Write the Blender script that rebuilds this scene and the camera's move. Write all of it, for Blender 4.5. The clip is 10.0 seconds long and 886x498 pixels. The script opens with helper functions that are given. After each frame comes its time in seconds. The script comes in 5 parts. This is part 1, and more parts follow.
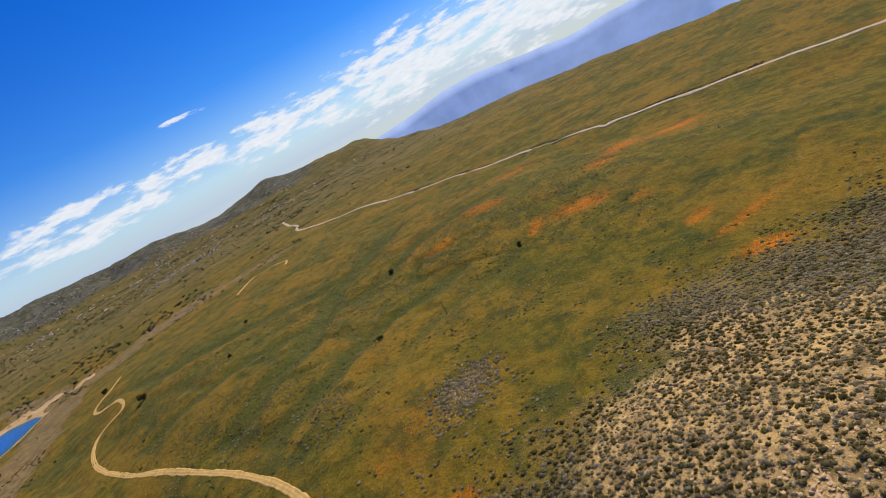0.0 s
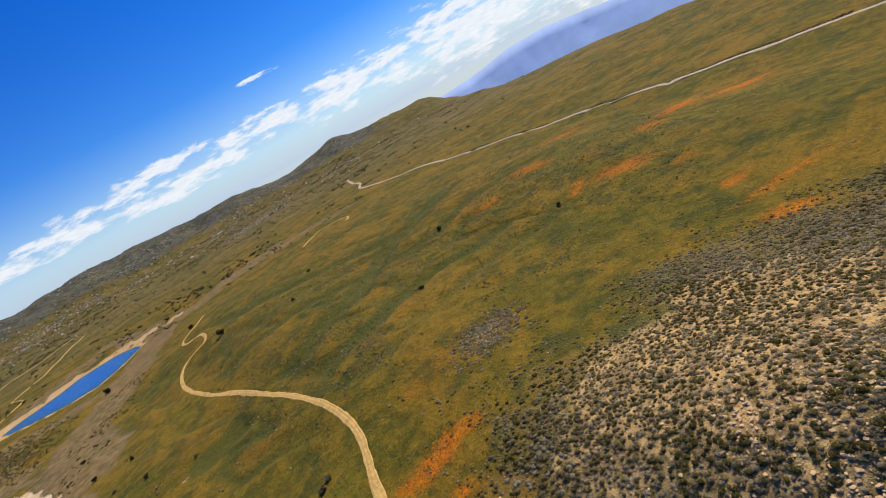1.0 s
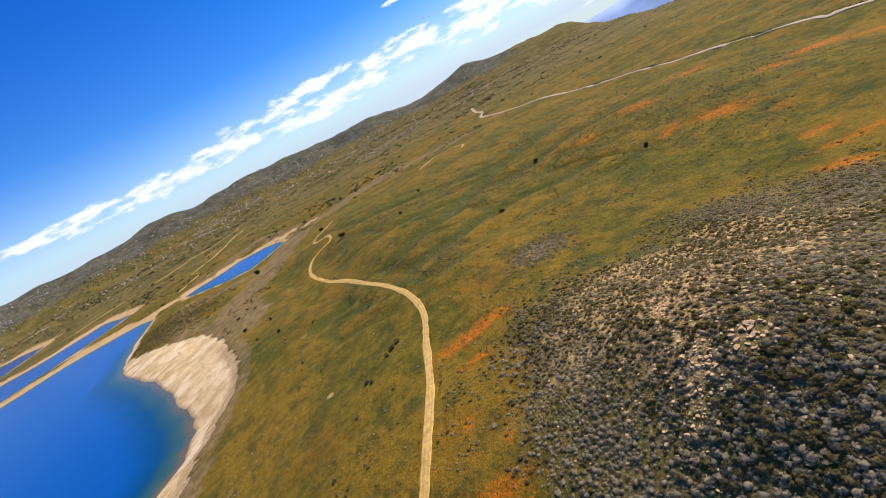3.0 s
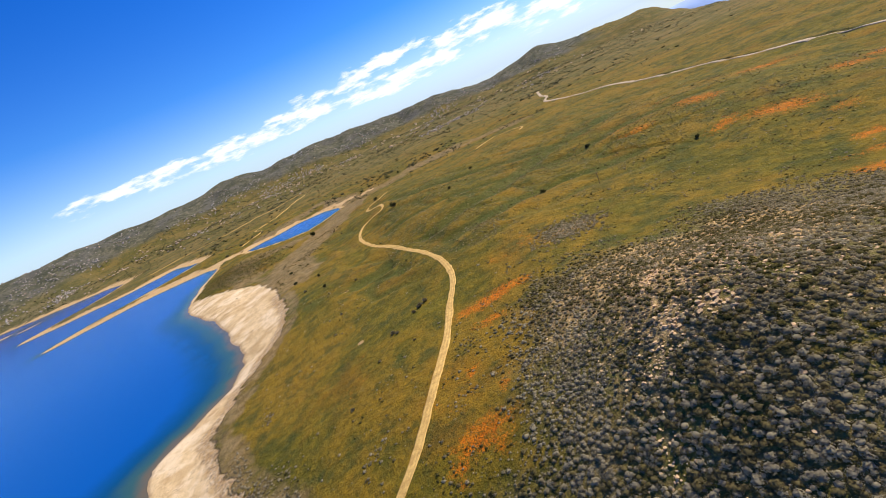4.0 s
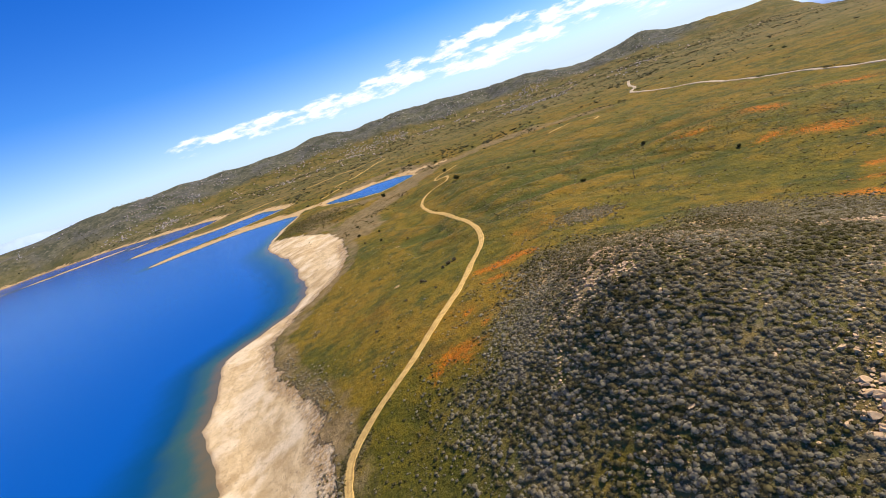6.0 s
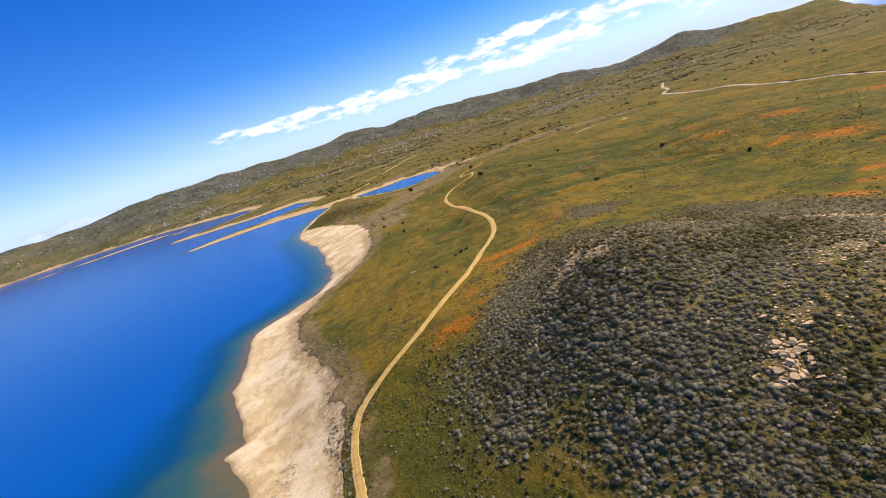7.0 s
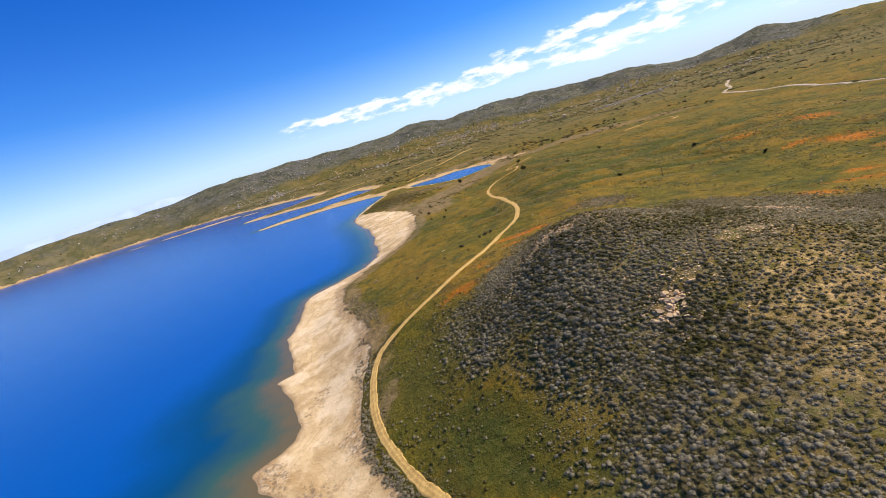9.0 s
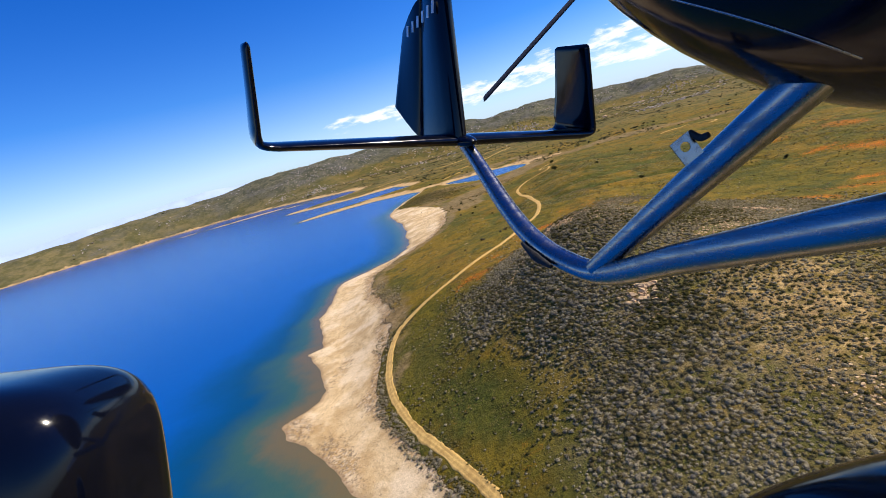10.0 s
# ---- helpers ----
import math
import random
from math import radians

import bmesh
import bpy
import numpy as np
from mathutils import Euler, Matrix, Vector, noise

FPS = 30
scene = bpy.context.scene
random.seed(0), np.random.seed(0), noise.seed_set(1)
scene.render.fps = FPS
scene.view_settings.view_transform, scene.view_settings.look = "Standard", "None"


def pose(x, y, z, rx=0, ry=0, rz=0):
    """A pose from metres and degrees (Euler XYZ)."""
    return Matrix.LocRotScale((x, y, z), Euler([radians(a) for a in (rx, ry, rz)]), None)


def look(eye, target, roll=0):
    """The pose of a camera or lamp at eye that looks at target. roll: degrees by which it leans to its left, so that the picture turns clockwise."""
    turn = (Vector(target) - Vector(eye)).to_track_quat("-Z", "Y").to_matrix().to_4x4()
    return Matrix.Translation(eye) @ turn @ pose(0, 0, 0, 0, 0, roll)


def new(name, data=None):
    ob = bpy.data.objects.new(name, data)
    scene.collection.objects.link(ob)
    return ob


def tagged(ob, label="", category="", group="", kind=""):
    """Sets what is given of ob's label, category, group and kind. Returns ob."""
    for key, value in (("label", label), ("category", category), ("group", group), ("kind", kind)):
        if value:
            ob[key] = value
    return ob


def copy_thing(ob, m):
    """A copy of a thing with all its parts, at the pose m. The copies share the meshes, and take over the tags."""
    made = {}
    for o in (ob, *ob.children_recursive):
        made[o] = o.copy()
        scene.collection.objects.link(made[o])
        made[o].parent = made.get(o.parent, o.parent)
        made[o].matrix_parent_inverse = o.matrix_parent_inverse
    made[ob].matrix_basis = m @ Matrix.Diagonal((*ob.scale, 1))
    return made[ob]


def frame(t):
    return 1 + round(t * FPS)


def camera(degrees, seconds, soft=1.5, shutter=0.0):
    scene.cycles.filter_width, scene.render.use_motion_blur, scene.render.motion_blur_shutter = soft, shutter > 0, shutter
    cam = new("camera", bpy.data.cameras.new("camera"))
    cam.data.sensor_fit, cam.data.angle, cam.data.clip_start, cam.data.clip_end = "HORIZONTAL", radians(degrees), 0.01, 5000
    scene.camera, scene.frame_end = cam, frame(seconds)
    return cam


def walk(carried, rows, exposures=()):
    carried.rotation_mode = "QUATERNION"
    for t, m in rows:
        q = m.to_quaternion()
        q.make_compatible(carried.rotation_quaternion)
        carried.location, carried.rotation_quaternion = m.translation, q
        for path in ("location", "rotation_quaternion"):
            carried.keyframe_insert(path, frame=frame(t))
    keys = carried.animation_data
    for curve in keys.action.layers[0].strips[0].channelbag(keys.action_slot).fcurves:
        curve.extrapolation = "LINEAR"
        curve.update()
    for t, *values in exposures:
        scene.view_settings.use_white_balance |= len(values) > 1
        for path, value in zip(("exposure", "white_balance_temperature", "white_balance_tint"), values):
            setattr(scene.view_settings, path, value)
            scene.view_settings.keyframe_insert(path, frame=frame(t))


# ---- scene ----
# The camera flies backwards over the slope, away from what it looks at.
cam = camera(85.26, 10.0, soft=0.8, shutter=0.0)
PATH = [
    (0, (-0.00, -0.00, 138.58), (60.72, 73.86, 109.29), -28.68),
    (0.5, (-1.38, -10.96, 136.52), (53.23, 67.43, 106.98), -29.09),
    (1, (-2.49, -22.75, 135.29), (45.52, 59.68, 105.28), -29.59),
    (1.5, (-3.75, -35.22, 134.36), (37.88, 50.54, 104.15), -29.60),
    (2, (-3.45, -47.57, 133.42), (31.40, 41.03, 102.82), -29.72),
    (2.5, (-2.54, -59.75, 131.91), (25.46, 31.24, 101.28), -29.51),
    (4, (1.68, -89.79, 122.36), (11.89, 5.55, 93.97), -24.82),
    (4.5, (5.44, -100.92, 120.77), (10.34, -4.98, 93.01), -22.92),
    (5, (10.05, -112.63, 119.55), (10.01, -16.45, 92.17), -20.85),
    (5.5, (14.78, -124.28, 119.75), (12.10, -28.18, 92.22), -20.15),
    (6, (19.17, -137.37, 120.27), (13.82, -41.35, 92.85), -19.26),
    (7.5, (34.65, -171.73, 115.76), (20.08, -76.03, 90.65), -17.73),
    (8, (40.97, -183.52, 115.29), (23.08, -88.23, 90.79), -17.54),
    (8.5, (47.77, -195.24, 114.83), (27.28, -100.40, 90.66), -17.21),
    (9, (55.38, -206.50, 113.94), (32.43, -112.11, 90.22), -16.86),
    (9.5, (63.70, -217.56, 112.59), (37.51, -123.82, 89.66), -16.26),
    (9.9, (70.21, -227.12, 111.74), (40.72, -134.15, 89.65), -15.83),
    (10, (71.80, -229.01, 111.60), (41.49, -136.26, 89.72), -15.72),
]
walk(cam, [(t, look(eye, target, roll)) for t, eye, target, roll in PATH], [(0, -0.12), (1, -0.05), (2.5, 0.15), (5.5, 0.35), (10, 0.3)])


# ---- world, sun, exposure ----
SUN_AZ, SUN_EL = 65.0, 53.0
# Cloud banks: azimuth, elevation, half width, half height (degrees), density.
CLOUDS = [(-23.5, 4.1, 5.0, 1.0, 1.0), (-17, 4.1, 5.0, 1.2, 1.1), (-9, 3.6, 7.0, 1.3, 1.15), (-2, 3.9, 7.0, 1.3, 1.15),
          (2.5, 5.1, 6.0, 1.1, 1.1), (9, 5.7, 6.5, 1.1, 1.1), (10, 3.3, 9.0, 1.3, 1.15), (20, 4.6, 8.0, 1.7, 1.15),
          (21.5, 9.1, 3.4, 0.5, 0.9), (30, 4.0, 10.0, 2.4, 1.15), (46, 3.6, 14.0, 4.0, 1.25), (62, 3.0, 14.0, 5.0, 1.2)]


def world_nodes():
    world = bpy.data.worlds.new("world")
    scene.world = world
    world.use_nodes = True
    nt = world.node_tree
    nt.nodes.clear()

    def math(op, a, b=None, c=None, clamp=False):
        n = nt.nodes.new("ShaderNodeMath")
        n.operation, n.use_clamp = op, clamp
        for i, v in enumerate((a, b, c)):
            if v is None:
                continue
            if isinstance(v, (int, float)):
                n.inputs[i].default_value = v
            else:
                nt.links.new(v, n.inputs[i])
        return n.outputs[0]

    out, back = nt.nodes.new("ShaderNodeOutputWorld"), nt.nodes.new("ShaderNodeBackground")
    sky = nt.nodes.new("ShaderNodeTexSky")
    sky.sky_type, sky.sun_disc = "NISHITA", False
    sky.sun_elevation, sky.sun_rotation = radians(SUN_EL), radians(SUN_AZ)
    sky.altitude, sky.air_density, sky.dust_density, sky.ozone_density = 500, 1.0, 0.1, 4.0
    coord, parts = nt.nodes.new("ShaderNodeTexCoord"), nt.nodes.new("ShaderNodeSeparateXYZ")
    nt.links.new(coord.outputs["Generated"], parts.inputs[0])
    x, y, z = parts.outputs
    az = math("MULTIPLY", math("ARCTAN2", x, y), 57.29578)
    el = math("MULTIPLY", math("ARCSINE", z), 57.29578)
    flat = nt.nodes.new("ShaderNodeCombineXYZ")
    nt.links.new(az, flat.inputs[0])
    nt.links.new(math("MULTIPLY", el, 3.4), flat.inputs[1])

    def puff(scale, detail, rough, shift):
        n = nt.nodes.new("ShaderNodeTexNoise")
        n.inputs["Scale"].default_value, n.inputs["Detail"].default_value = scale, detail
        n.inputs["Roughness"].default_value = rough
        move = nt.nodes.new("ShaderNodeVectorMath")
        move.operation, move.inputs[1].default_value = "ADD", (shift, shift * 2, 0)
        nt.links.new(flat.outputs[0], move.inputs[0])
        nt.links.new(move.outputs[0], n.inputs["Vector"])
        return n.outputs["Fac"]

    fluff = puff(0.30, 6, 0.58, 3.0)
    total = None
    for caz, cel, wide, high, dense in CLOUDS:
        u, v = math("DIVIDE", math("SUBTRACT", az, caz), wide), math("DIVIDE", math("SUBTRACT", el, cel), high)
        gone = math("ADD", math("MULTIPLY", u, u), math("MULTIPLY", v, v))
        bank = math("MULTIPLY", math("EXPONENT", math("MULTIPLY", gone, -0.9)), dense)
        total = bank if total is None else math("MAXIMUM", total, bank)
    body = math("ADD", total, math("MULTIPLY", math("SUBTRACT", fluff, 0.53), 4.0))
    cover = nt.nodes.new("ShaderNodeMapRange")
    cover.interpolation_type = "SMOOTHSTEP"
    cover.inputs["From Min"].default_value, cover.inputs["From Max"].default_value = 0.36, 1.1
    nt.links.new(math("MULTIPLY", body, math("MULTIPLY", total, 1.6, clamp=True)), cover.inputs["Value"])
    lit = nt.nodes.new("ShaderNodeMix")
    lit.data_type = "RGBA"
    lit.inputs["A"].default_value, lit.inputs["B"].default_value = (6.4, 7.0, 8.2, 1), (10.0, 10.0, 9.9, 1)
    nt.links.new(puff(0.9, 5, 0.6, 11.0), lit.inputs["Factor"])
    mix = nt.nodes.new("ShaderNodeMix")
    mix.data_type = "RGBA"
    nt.links.new(math("MULTIPLY", cover.outputs[0], 0.92), mix.inputs["Factor"])
    rich = nt.nodes.new("ShaderNodeHueSaturation")
    rich.inputs["Hue"].default_value, rich.inputs["Saturation"].default_value, rich.inputs["Value"].default_value = 0.523, 1.62, 1.2
    nt.links.new(sky.outputs[0], rich.inputs["Color"])
    haze = nt.nodes.new("ShaderNodeMix")
    haze.data_type = "RGBA"
    nt.links.new(math("MULTIPLY", math("EXPONENT", math("MULTIPLY", math("ABSOLUTE", el), -0.16)), 0.8), haze.inputs["Factor"])
    nt.links.new(rich.outputs[0], haze.inputs["A"])
    haze.inputs["B"].default_value = (3.7, 5.1, 7.9, 1)
    nt.links.new(haze.outputs["Result"], mix.inputs["A"])
    nt.links.new(lit.outputs["Result"], mix.inputs["B"])
    nt.links.new(mix.outputs["Result"], back.inputs["Color"])
    back.inputs["Strength"].default_value = 0.11
    nt.links.new(back.outputs[0], out.inputs[0])


world_nodes()
sun_data = bpy.data.lights.new("sun", "SUN")
sun_data.energy, sun_data.angle, sun_data.color = 4.7, radians(0.53), (1.0, 0.90, 0.75)
sun = new("sun", sun_data)
sun.matrix_world = look((0, 0, 0), (-math.sin(radians(SUN_AZ)) * math.cos(radians(SUN_EL)),
                                    -math.cos(radians(SUN_AZ)) * math.cos(radians(SUN_EL)), -math.sin(radians(SUN_EL))))


# ---- materials ----
class Nodes:
    """A short hand for one node material."""

    def __init__(self, name, rough=0.9, metal=0.0, spec=0.3):
        self.mat = bpy.data.materials.new(name)
        self.mat.use_nodes = True
        self.nt = self.mat.node_tree
        self.bsdf = self.nt.nodes["Principled BSDF"]
        self.bsdf.inputs["Roughness"].default_value = rough
        self.bsdf.inputs["Metallic"].default_value = metal
        self.bsdf.inputs["Specular IOR Level"].default_value = spec
        self.coord = self.nt.nodes.new("ShaderNodeTexCoord")

    def put(self, socket, value):
        if isinstance(value, (int, float, tuple)):
            socket.default_value = value if not isinstance(value, tuple) or len(value) == 4 or socket.type == "VECTOR" else (*value, 1)
        else:
            self.nt.links.new(value, socket)

    def noise(self, size, detail=4, rough=0.55, stretch=None, warp=0.0):
        n = self.nt.nodes.new("ShaderNodeTexNoise")
        n.inputs["Scale"].default_value, n.inputs["Detail"].default_value = 1.0 / size, detail
        n.inputs["Roughness"].default_value, n.inputs["Distortion"].default_value = rough, warp
        source = self.coord.outputs["Object"]
        if stretch:
            m = self.nt.nodes.new("ShaderNodeMapping")
            m.inputs["Scale"].default_value = stretch[:3]
            m.inputs["Rotation"].default_value = (0, 0, radians(stretch[3]))
            self.nt.links.new(source, m.inputs[0])
            source = m.outputs[0]
        self.nt.links.new(source, n.inputs["Vector"])
        return n.outputs["Fac"]

    def cells(self, size, randomness=1.0):
        n = self.nt.nodes.new("ShaderNodeTexVoronoi")
        n.inputs["Scale"].default_value, n.inputs["Randomness"].default_value = 1.0 / size, randomness
        self.nt.links.new(self.coord.outputs["Object"], n.inputs["Vector"])
        return n.outputs["Distance"]

    def attr(self, name):
        n = self.nt.nodes.new("ShaderNodeAttribute")
        n.attribute_name = name
        return n.outputs["Fac"]

    def ramp(self, value, a, b, lo=0.0, hi=1.0):
        n = self.nt.nodes.new("ShaderNodeMapRange")
        n.interpolation_type = "SMOOTHSTEP"
        self.put(n.inputs["Value"], value)
        for key, v in (("From Min", a), ("From Max", b), ("To Min", lo), ("To Max", hi)):
            n.inputs[key].default_value = v
        return n.outputs[0]

    def math(self, op, a, b=0.0, clamp=False):
        n = self.nt.nodes.new("ShaderNodeMath")
        n.operation, n.use_clamp = op, clamp
        self.put(n.inputs[0], a)
        self.put(n.inputs[1], b)
        return n.outputs[0]

    def mix(self, fac, a, b, blend="MIX"):
        n = self.nt.nodes.new("ShaderNodeMix")
        n.data_type, n.blend_type = "RGBA", blend
        self.put(n.inputs["Factor"], fac)
        self.put(n.inputs["A"], a)
        self.put(n.inputs["B"], b)
        return n.outputs["Result"]

    def grey(self, value):
        n = self.nt.nodes.new("ShaderNodeCombineColor")
        for i in range(3):
            self.put(n.inputs[i], value)
        return n.outputs[0]

    def island(self):
        return self.nt.nodes.new("ShaderNodeNewGeometry").outputs["Random Per Island"]

    def own(self):
        return self.nt.nodes.new("ShaderNodeObjectInfo").outputs["Random"]

    def done(self, colour, bump=None, strength=0.4, distance=0.1, rough=None):
        self.put(self.bsdf.inputs["Base Color"], colour)
        if rough is not None:
            self.put(self.bsdf.inputs["Roughness"], rough)
        if bump is not None:
            b = self.nt.nodes.new("ShaderNodeBump")
            b.inputs["Strength"].default_value, b.inputs["Distance"].default_value = strength, distance
            self.nt.links.new(bump, b.inputs["Height"])
            self.nt.links.new(b.outputs[0], self.bsdf.inputs["Normal"])
        return self.mat


def ground_material():
    n = Nodes("meadow_and_sand", 0.95, 0, 0.15)
    broad, mid, fine, grain = n.noise(70, 4), n.noise(11, 6, 0.65), n.noise(1.8, 6, 0.72), n.noise(0.4, 4, 0.75)
    green = n.mix(n.ramp(mid, 0.35, 0.65), (0.084, 0.074, 0.005), (0.156, 0.122, 0.007))
    gold = n.mix(n.ramp(fine, 0.3, 0.7), (0.180, 0.108, 0.007), (0.265, 0.158, 0.011))
    grass = n.mix(n.ramp(n.math("ADD", broad, n.math("MULTIPLY", mid, 0.6)), 0.66, 0.97), green, gold)
    grass = n.mix(n.ramp(n.noise(26, 8, 0.72), 0.50, 0.62, 0, 0.7), grass, (0.040, 0.054, 0.009))
    grass = n.mix(n.ramp(n.noise(48, 6, 0.7), 0.51, 0.69, 0, 0.45), grass, (0.235, 0.104, 0.006))
    # Darker green in glades and gullies; the gullies' part also paints in their shade.
    grass = n.mix(n.ramp(n.math("ADD", n.attr("hollow"), n.math("MULTIPLY", n.math("SUBTRACT", mid, 0.5), 0.8)), 0.3, 0.9, 0, 0.8), grass, (0.064, 0.076, 0.010))
    grass = n.mix(n.ramp(n.noise(3.2, 8, 0.82), 0.51, 0.60, 0, 0.46), grass, (0.034, 0.040, 0.006))
    grass = n.mix(n.ramp(n.noise(2.1, 8, 0.82), 0.54, 0.62, 0, 0.5), grass, (0.200, 0.160, 0.040))
    grass = n.mix(0.65, grass, n.grey(n.ramp(grain, 0.25, 0.75, 0.2, 1.8)), "MULTIPLY")
    # Dry grass of the far plains; its greyer tone also imitates distant haze.
    dry = n.mix(n.ramp(n.noise(70, 8, 0.72), 0.38, 0.62), (0.086, 0.082, 0.026), (0.190, 0.155, 0.068))
    grass = n.mix(n.attr("dry"), grass, dry)
    # Bare, stony soil between the shrubs of the hill.
    soil = n.mix(n.ramp(fine, 0.35, 0.65), (0.44, 0.275, 0.092), (0.64, 0.430, 0.165))
    soil = n.mix(n.ramp(mid, 0.4, 0.65, 0, 0.7), soil, (0.19, 0.125, 0.055))
    litter = n.mix(n.ramp(fine, 0.35, 0.65), (0.140, 0.112, 0.050), (0.260, 0.200, 0.095))
    litter = n.mix(n.ramp(n.noise(13, 6, 0.7), 0.44, 0.58, 0, 0.8), litter, n.mix(n.ramp(fine, 0.35, 0.65), (0.080, 0.080, 0.013), (0.145, 0.132, 0.026)))
    grass = n.mix(n.math("MULTIPLY", n.attr("cover"), n.ramp(n.noise(9, 5, 0.65), 0.36, 0.6, 0.4, 0.95)), grass, litter)
    open_soil = n.ramp(n.math("ADD", n.attr("bare"), n.math("MULTIPLY", n.math("SUBTRACT", n.noise(4.5, 6, 0.7), 0.5), 1.5)), 0.35, 0.75)
    land = n.mix(open_soil, grass, soil)
    # Poppies: dense streaks that break up into single spots.
    faint = n.math("MULTIPLY", n.ramp(n.noise(42, 5, 0.65), 0.47, 0.70, 0.0, 0.34), n.math("SUBTRACT", 1.0, n.attr("cover")))
    spots = n.math("ADD", n.math("MAXIMUM", n.attr("poppy"), faint), n.math("MULTIPLY", n.math("SUBTRACT", n.noise(3.4, 7, 0.8), 0.5), 2.3))
    poppy = n.ramp(n.math("MULTIPLY", spots, n.ramp(grain, 0.35, 0.6)), 0.34, 0.85)
    petals = n.mix(n.ramp(fine, 0.3, 0.7), (0.66, 0.120, 0.002), (0.78, 0.225, 0.005))
    land = n.mix(n.math("MULTIPLY", poppy, 0.9), land, petals)
    # Brush-grey banks above the beach.
    bank = n.ramp(n.math("ADD", n.attr("bank"), n.math("MULTIPLY", n.math("SUBTRACT", n.noise(38, 7, 0.7), 0.5), 2.4)), 0.4, 0.8)
    land = n.mix(n.math("MULTIPLY", bank, 0.7), land, n.mix(n.ramp(n.noise(7, 6, 0.75), 0.38, 0.62), (0.15, 0.100, 0.040), (0.32, 0.218, 0.098)))
    # Sand with drawdown terraces.
    shore = n.attr("shore")
    lines = n.nt.nodes.new("ShaderNodeTexNoise")
    lines.noise_dimensions = "1D"
    lines.inputs["Scale"].default_value, lines.inputs["Detail"].default_value = 0.35, 5
    n.put(lines.inputs["W"], n.math("ADD", shore, n.math("MULTIPLY", n.noise(16, 6, 0.65), 22.0)))
    sand = n.mix(n.ramp(n.noise(17, 6, 0.6), 0.36, 0.62), (0.52, 0.355, 0.160), (0.70, 0.515, 0.265))
    sand = n.mix(n.ramp(lines.outputs["Fac"], 0.50, 0.62, 0, 0.42), sand, (0.42, 0.280, 0.125))
    sand = n.mix(n.ramp(n.noise(30, 5, 0.6), 0.48, 0.60, 0, 0.65), sand, (0.80, 0.635, 0.390))
    sand = n.mix(n.math("MULTIPLY", n.attr("ochre"), 0.75), sand, (0.50, 0.315, 0.115))
    # Stony, stained ground along the top of the beach and on its points.
    rim = n.math("ADD", n.attr("rim"), n.math("MULTIPLY", n.math("SUBTRACT", n.noise(8, 6, 0.7), 0.5), 0.9), True)
    sand = n.mix(n.math("MULTIPLY", rim, n.ramp(n.noise(5, 7, 0.75), 0.40, 0.56, 0.25, 0.95)), sand, (0.42, 0.245, 0.082))
    sand = n.mix(n.math("MULTIPLY", n.ramp(n.noise(11, 8, 0.78), 0.52, 0.61, 0, 0.75), n.ramp(rim, 0, 0.6, 0.6, 1.0)), sand, (0.37, 0.240, 0.100))
    specks = n.math("MULTIPLY", n.noise(1.7, 6, 0.8), n.ramp(rim, 0.0, 0.7, 0.92, 1.10))
    sand = n.mix(n.ramp(specks, 0.53, 0.60, 0, 0.8), sand, (0.17, 0.122, 0.070))
    sand = n.mix(n.ramp(n.math("MULTIPLY", n.noise(1.3, 6, 0.8), n.ramp(rim, 0.1, 0.7, 0.8, 1.06)), 0.55, 0.61, 0, 0.55), sand, (0.74, 0.60, 0.39))
    sand = n.mix(0.5, sand, n.grey(n.ramp(grain, 0.3, 0.7, 0.6, 1.35)), "MULTIPLY")
    sand = n.mix(n.ramp(shore, 2.6, 0.2, 0, 0.6), sand, (0.27, 0.165, 0.080))
    beach = n.ramp(n.math("ADD", n.attr("beach"), n.math("MULTIPLY", n.math("SUBTRACT", n.noise(13, 8, 0.72), 0.5), 2.0)), 0.42, 0.58)
    land = n.mix(beach, land, sand)
    # Chaparral on the far hills, with the greying of distant haze in its colour.
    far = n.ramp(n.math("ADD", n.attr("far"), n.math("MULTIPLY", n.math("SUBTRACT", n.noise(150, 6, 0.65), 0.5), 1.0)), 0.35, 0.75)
    hazy_hill = n.mix(n.ramp(n.noise(60, 8, 0.75), 0.40, 0.62), (0.066, 0.068, 0.036), (0.165, 0.145, 0.078))
    hazy_hill = n.mix(n.ramp(n.noise(120, 8, 0.7), 0.46, 0.60, 0, 0.7), hazy_hill, (0.105, 0.100, 0.080))
    hazy_hill = n.mix(n.ramp(n.cells(20), 0.42, 0.28, 0, 0.45), hazy_hill, (0.036, 0.041, 0.030))
    hazy_hill = n.mix(n.ramp(n.noise(22, 6, 0.8), 0.56, 0.66, 0, 0.45), hazy_hill, (0.22, 0.18, 0.11))
    hazy_hill = n.mix(n.ramp(n.noise(15, 3, 0.6), 0.60, 0.65, 0, 0.3), hazy_hill, (0.33, 0.27, 0.18))
    land = n.mix(far, land, hazy_hill)
    relief = n.math("ADD", n.math("MULTIPLY", mid, 2.2), n.math("ADD", n.math("MULTIPLY", fine, 0.55), n.math("MULTIPLY", grain, 0.16)))
    drift = n.math("ADD", n.math("MULTIPLY", n.noise(9, 6, 0.68), 0.30), n.math("MULTIPLY", fine, 0.24))
    level = n.nt.nodes.new("ShaderNodeMix")
    n.put(level.inputs["Factor"], beach)
    n.put(level.inputs["A"], relief)
    n.put(level.inputs["B"], drift)
    return n.done(land, level.outputs["Result"], 1.0, 1.0)


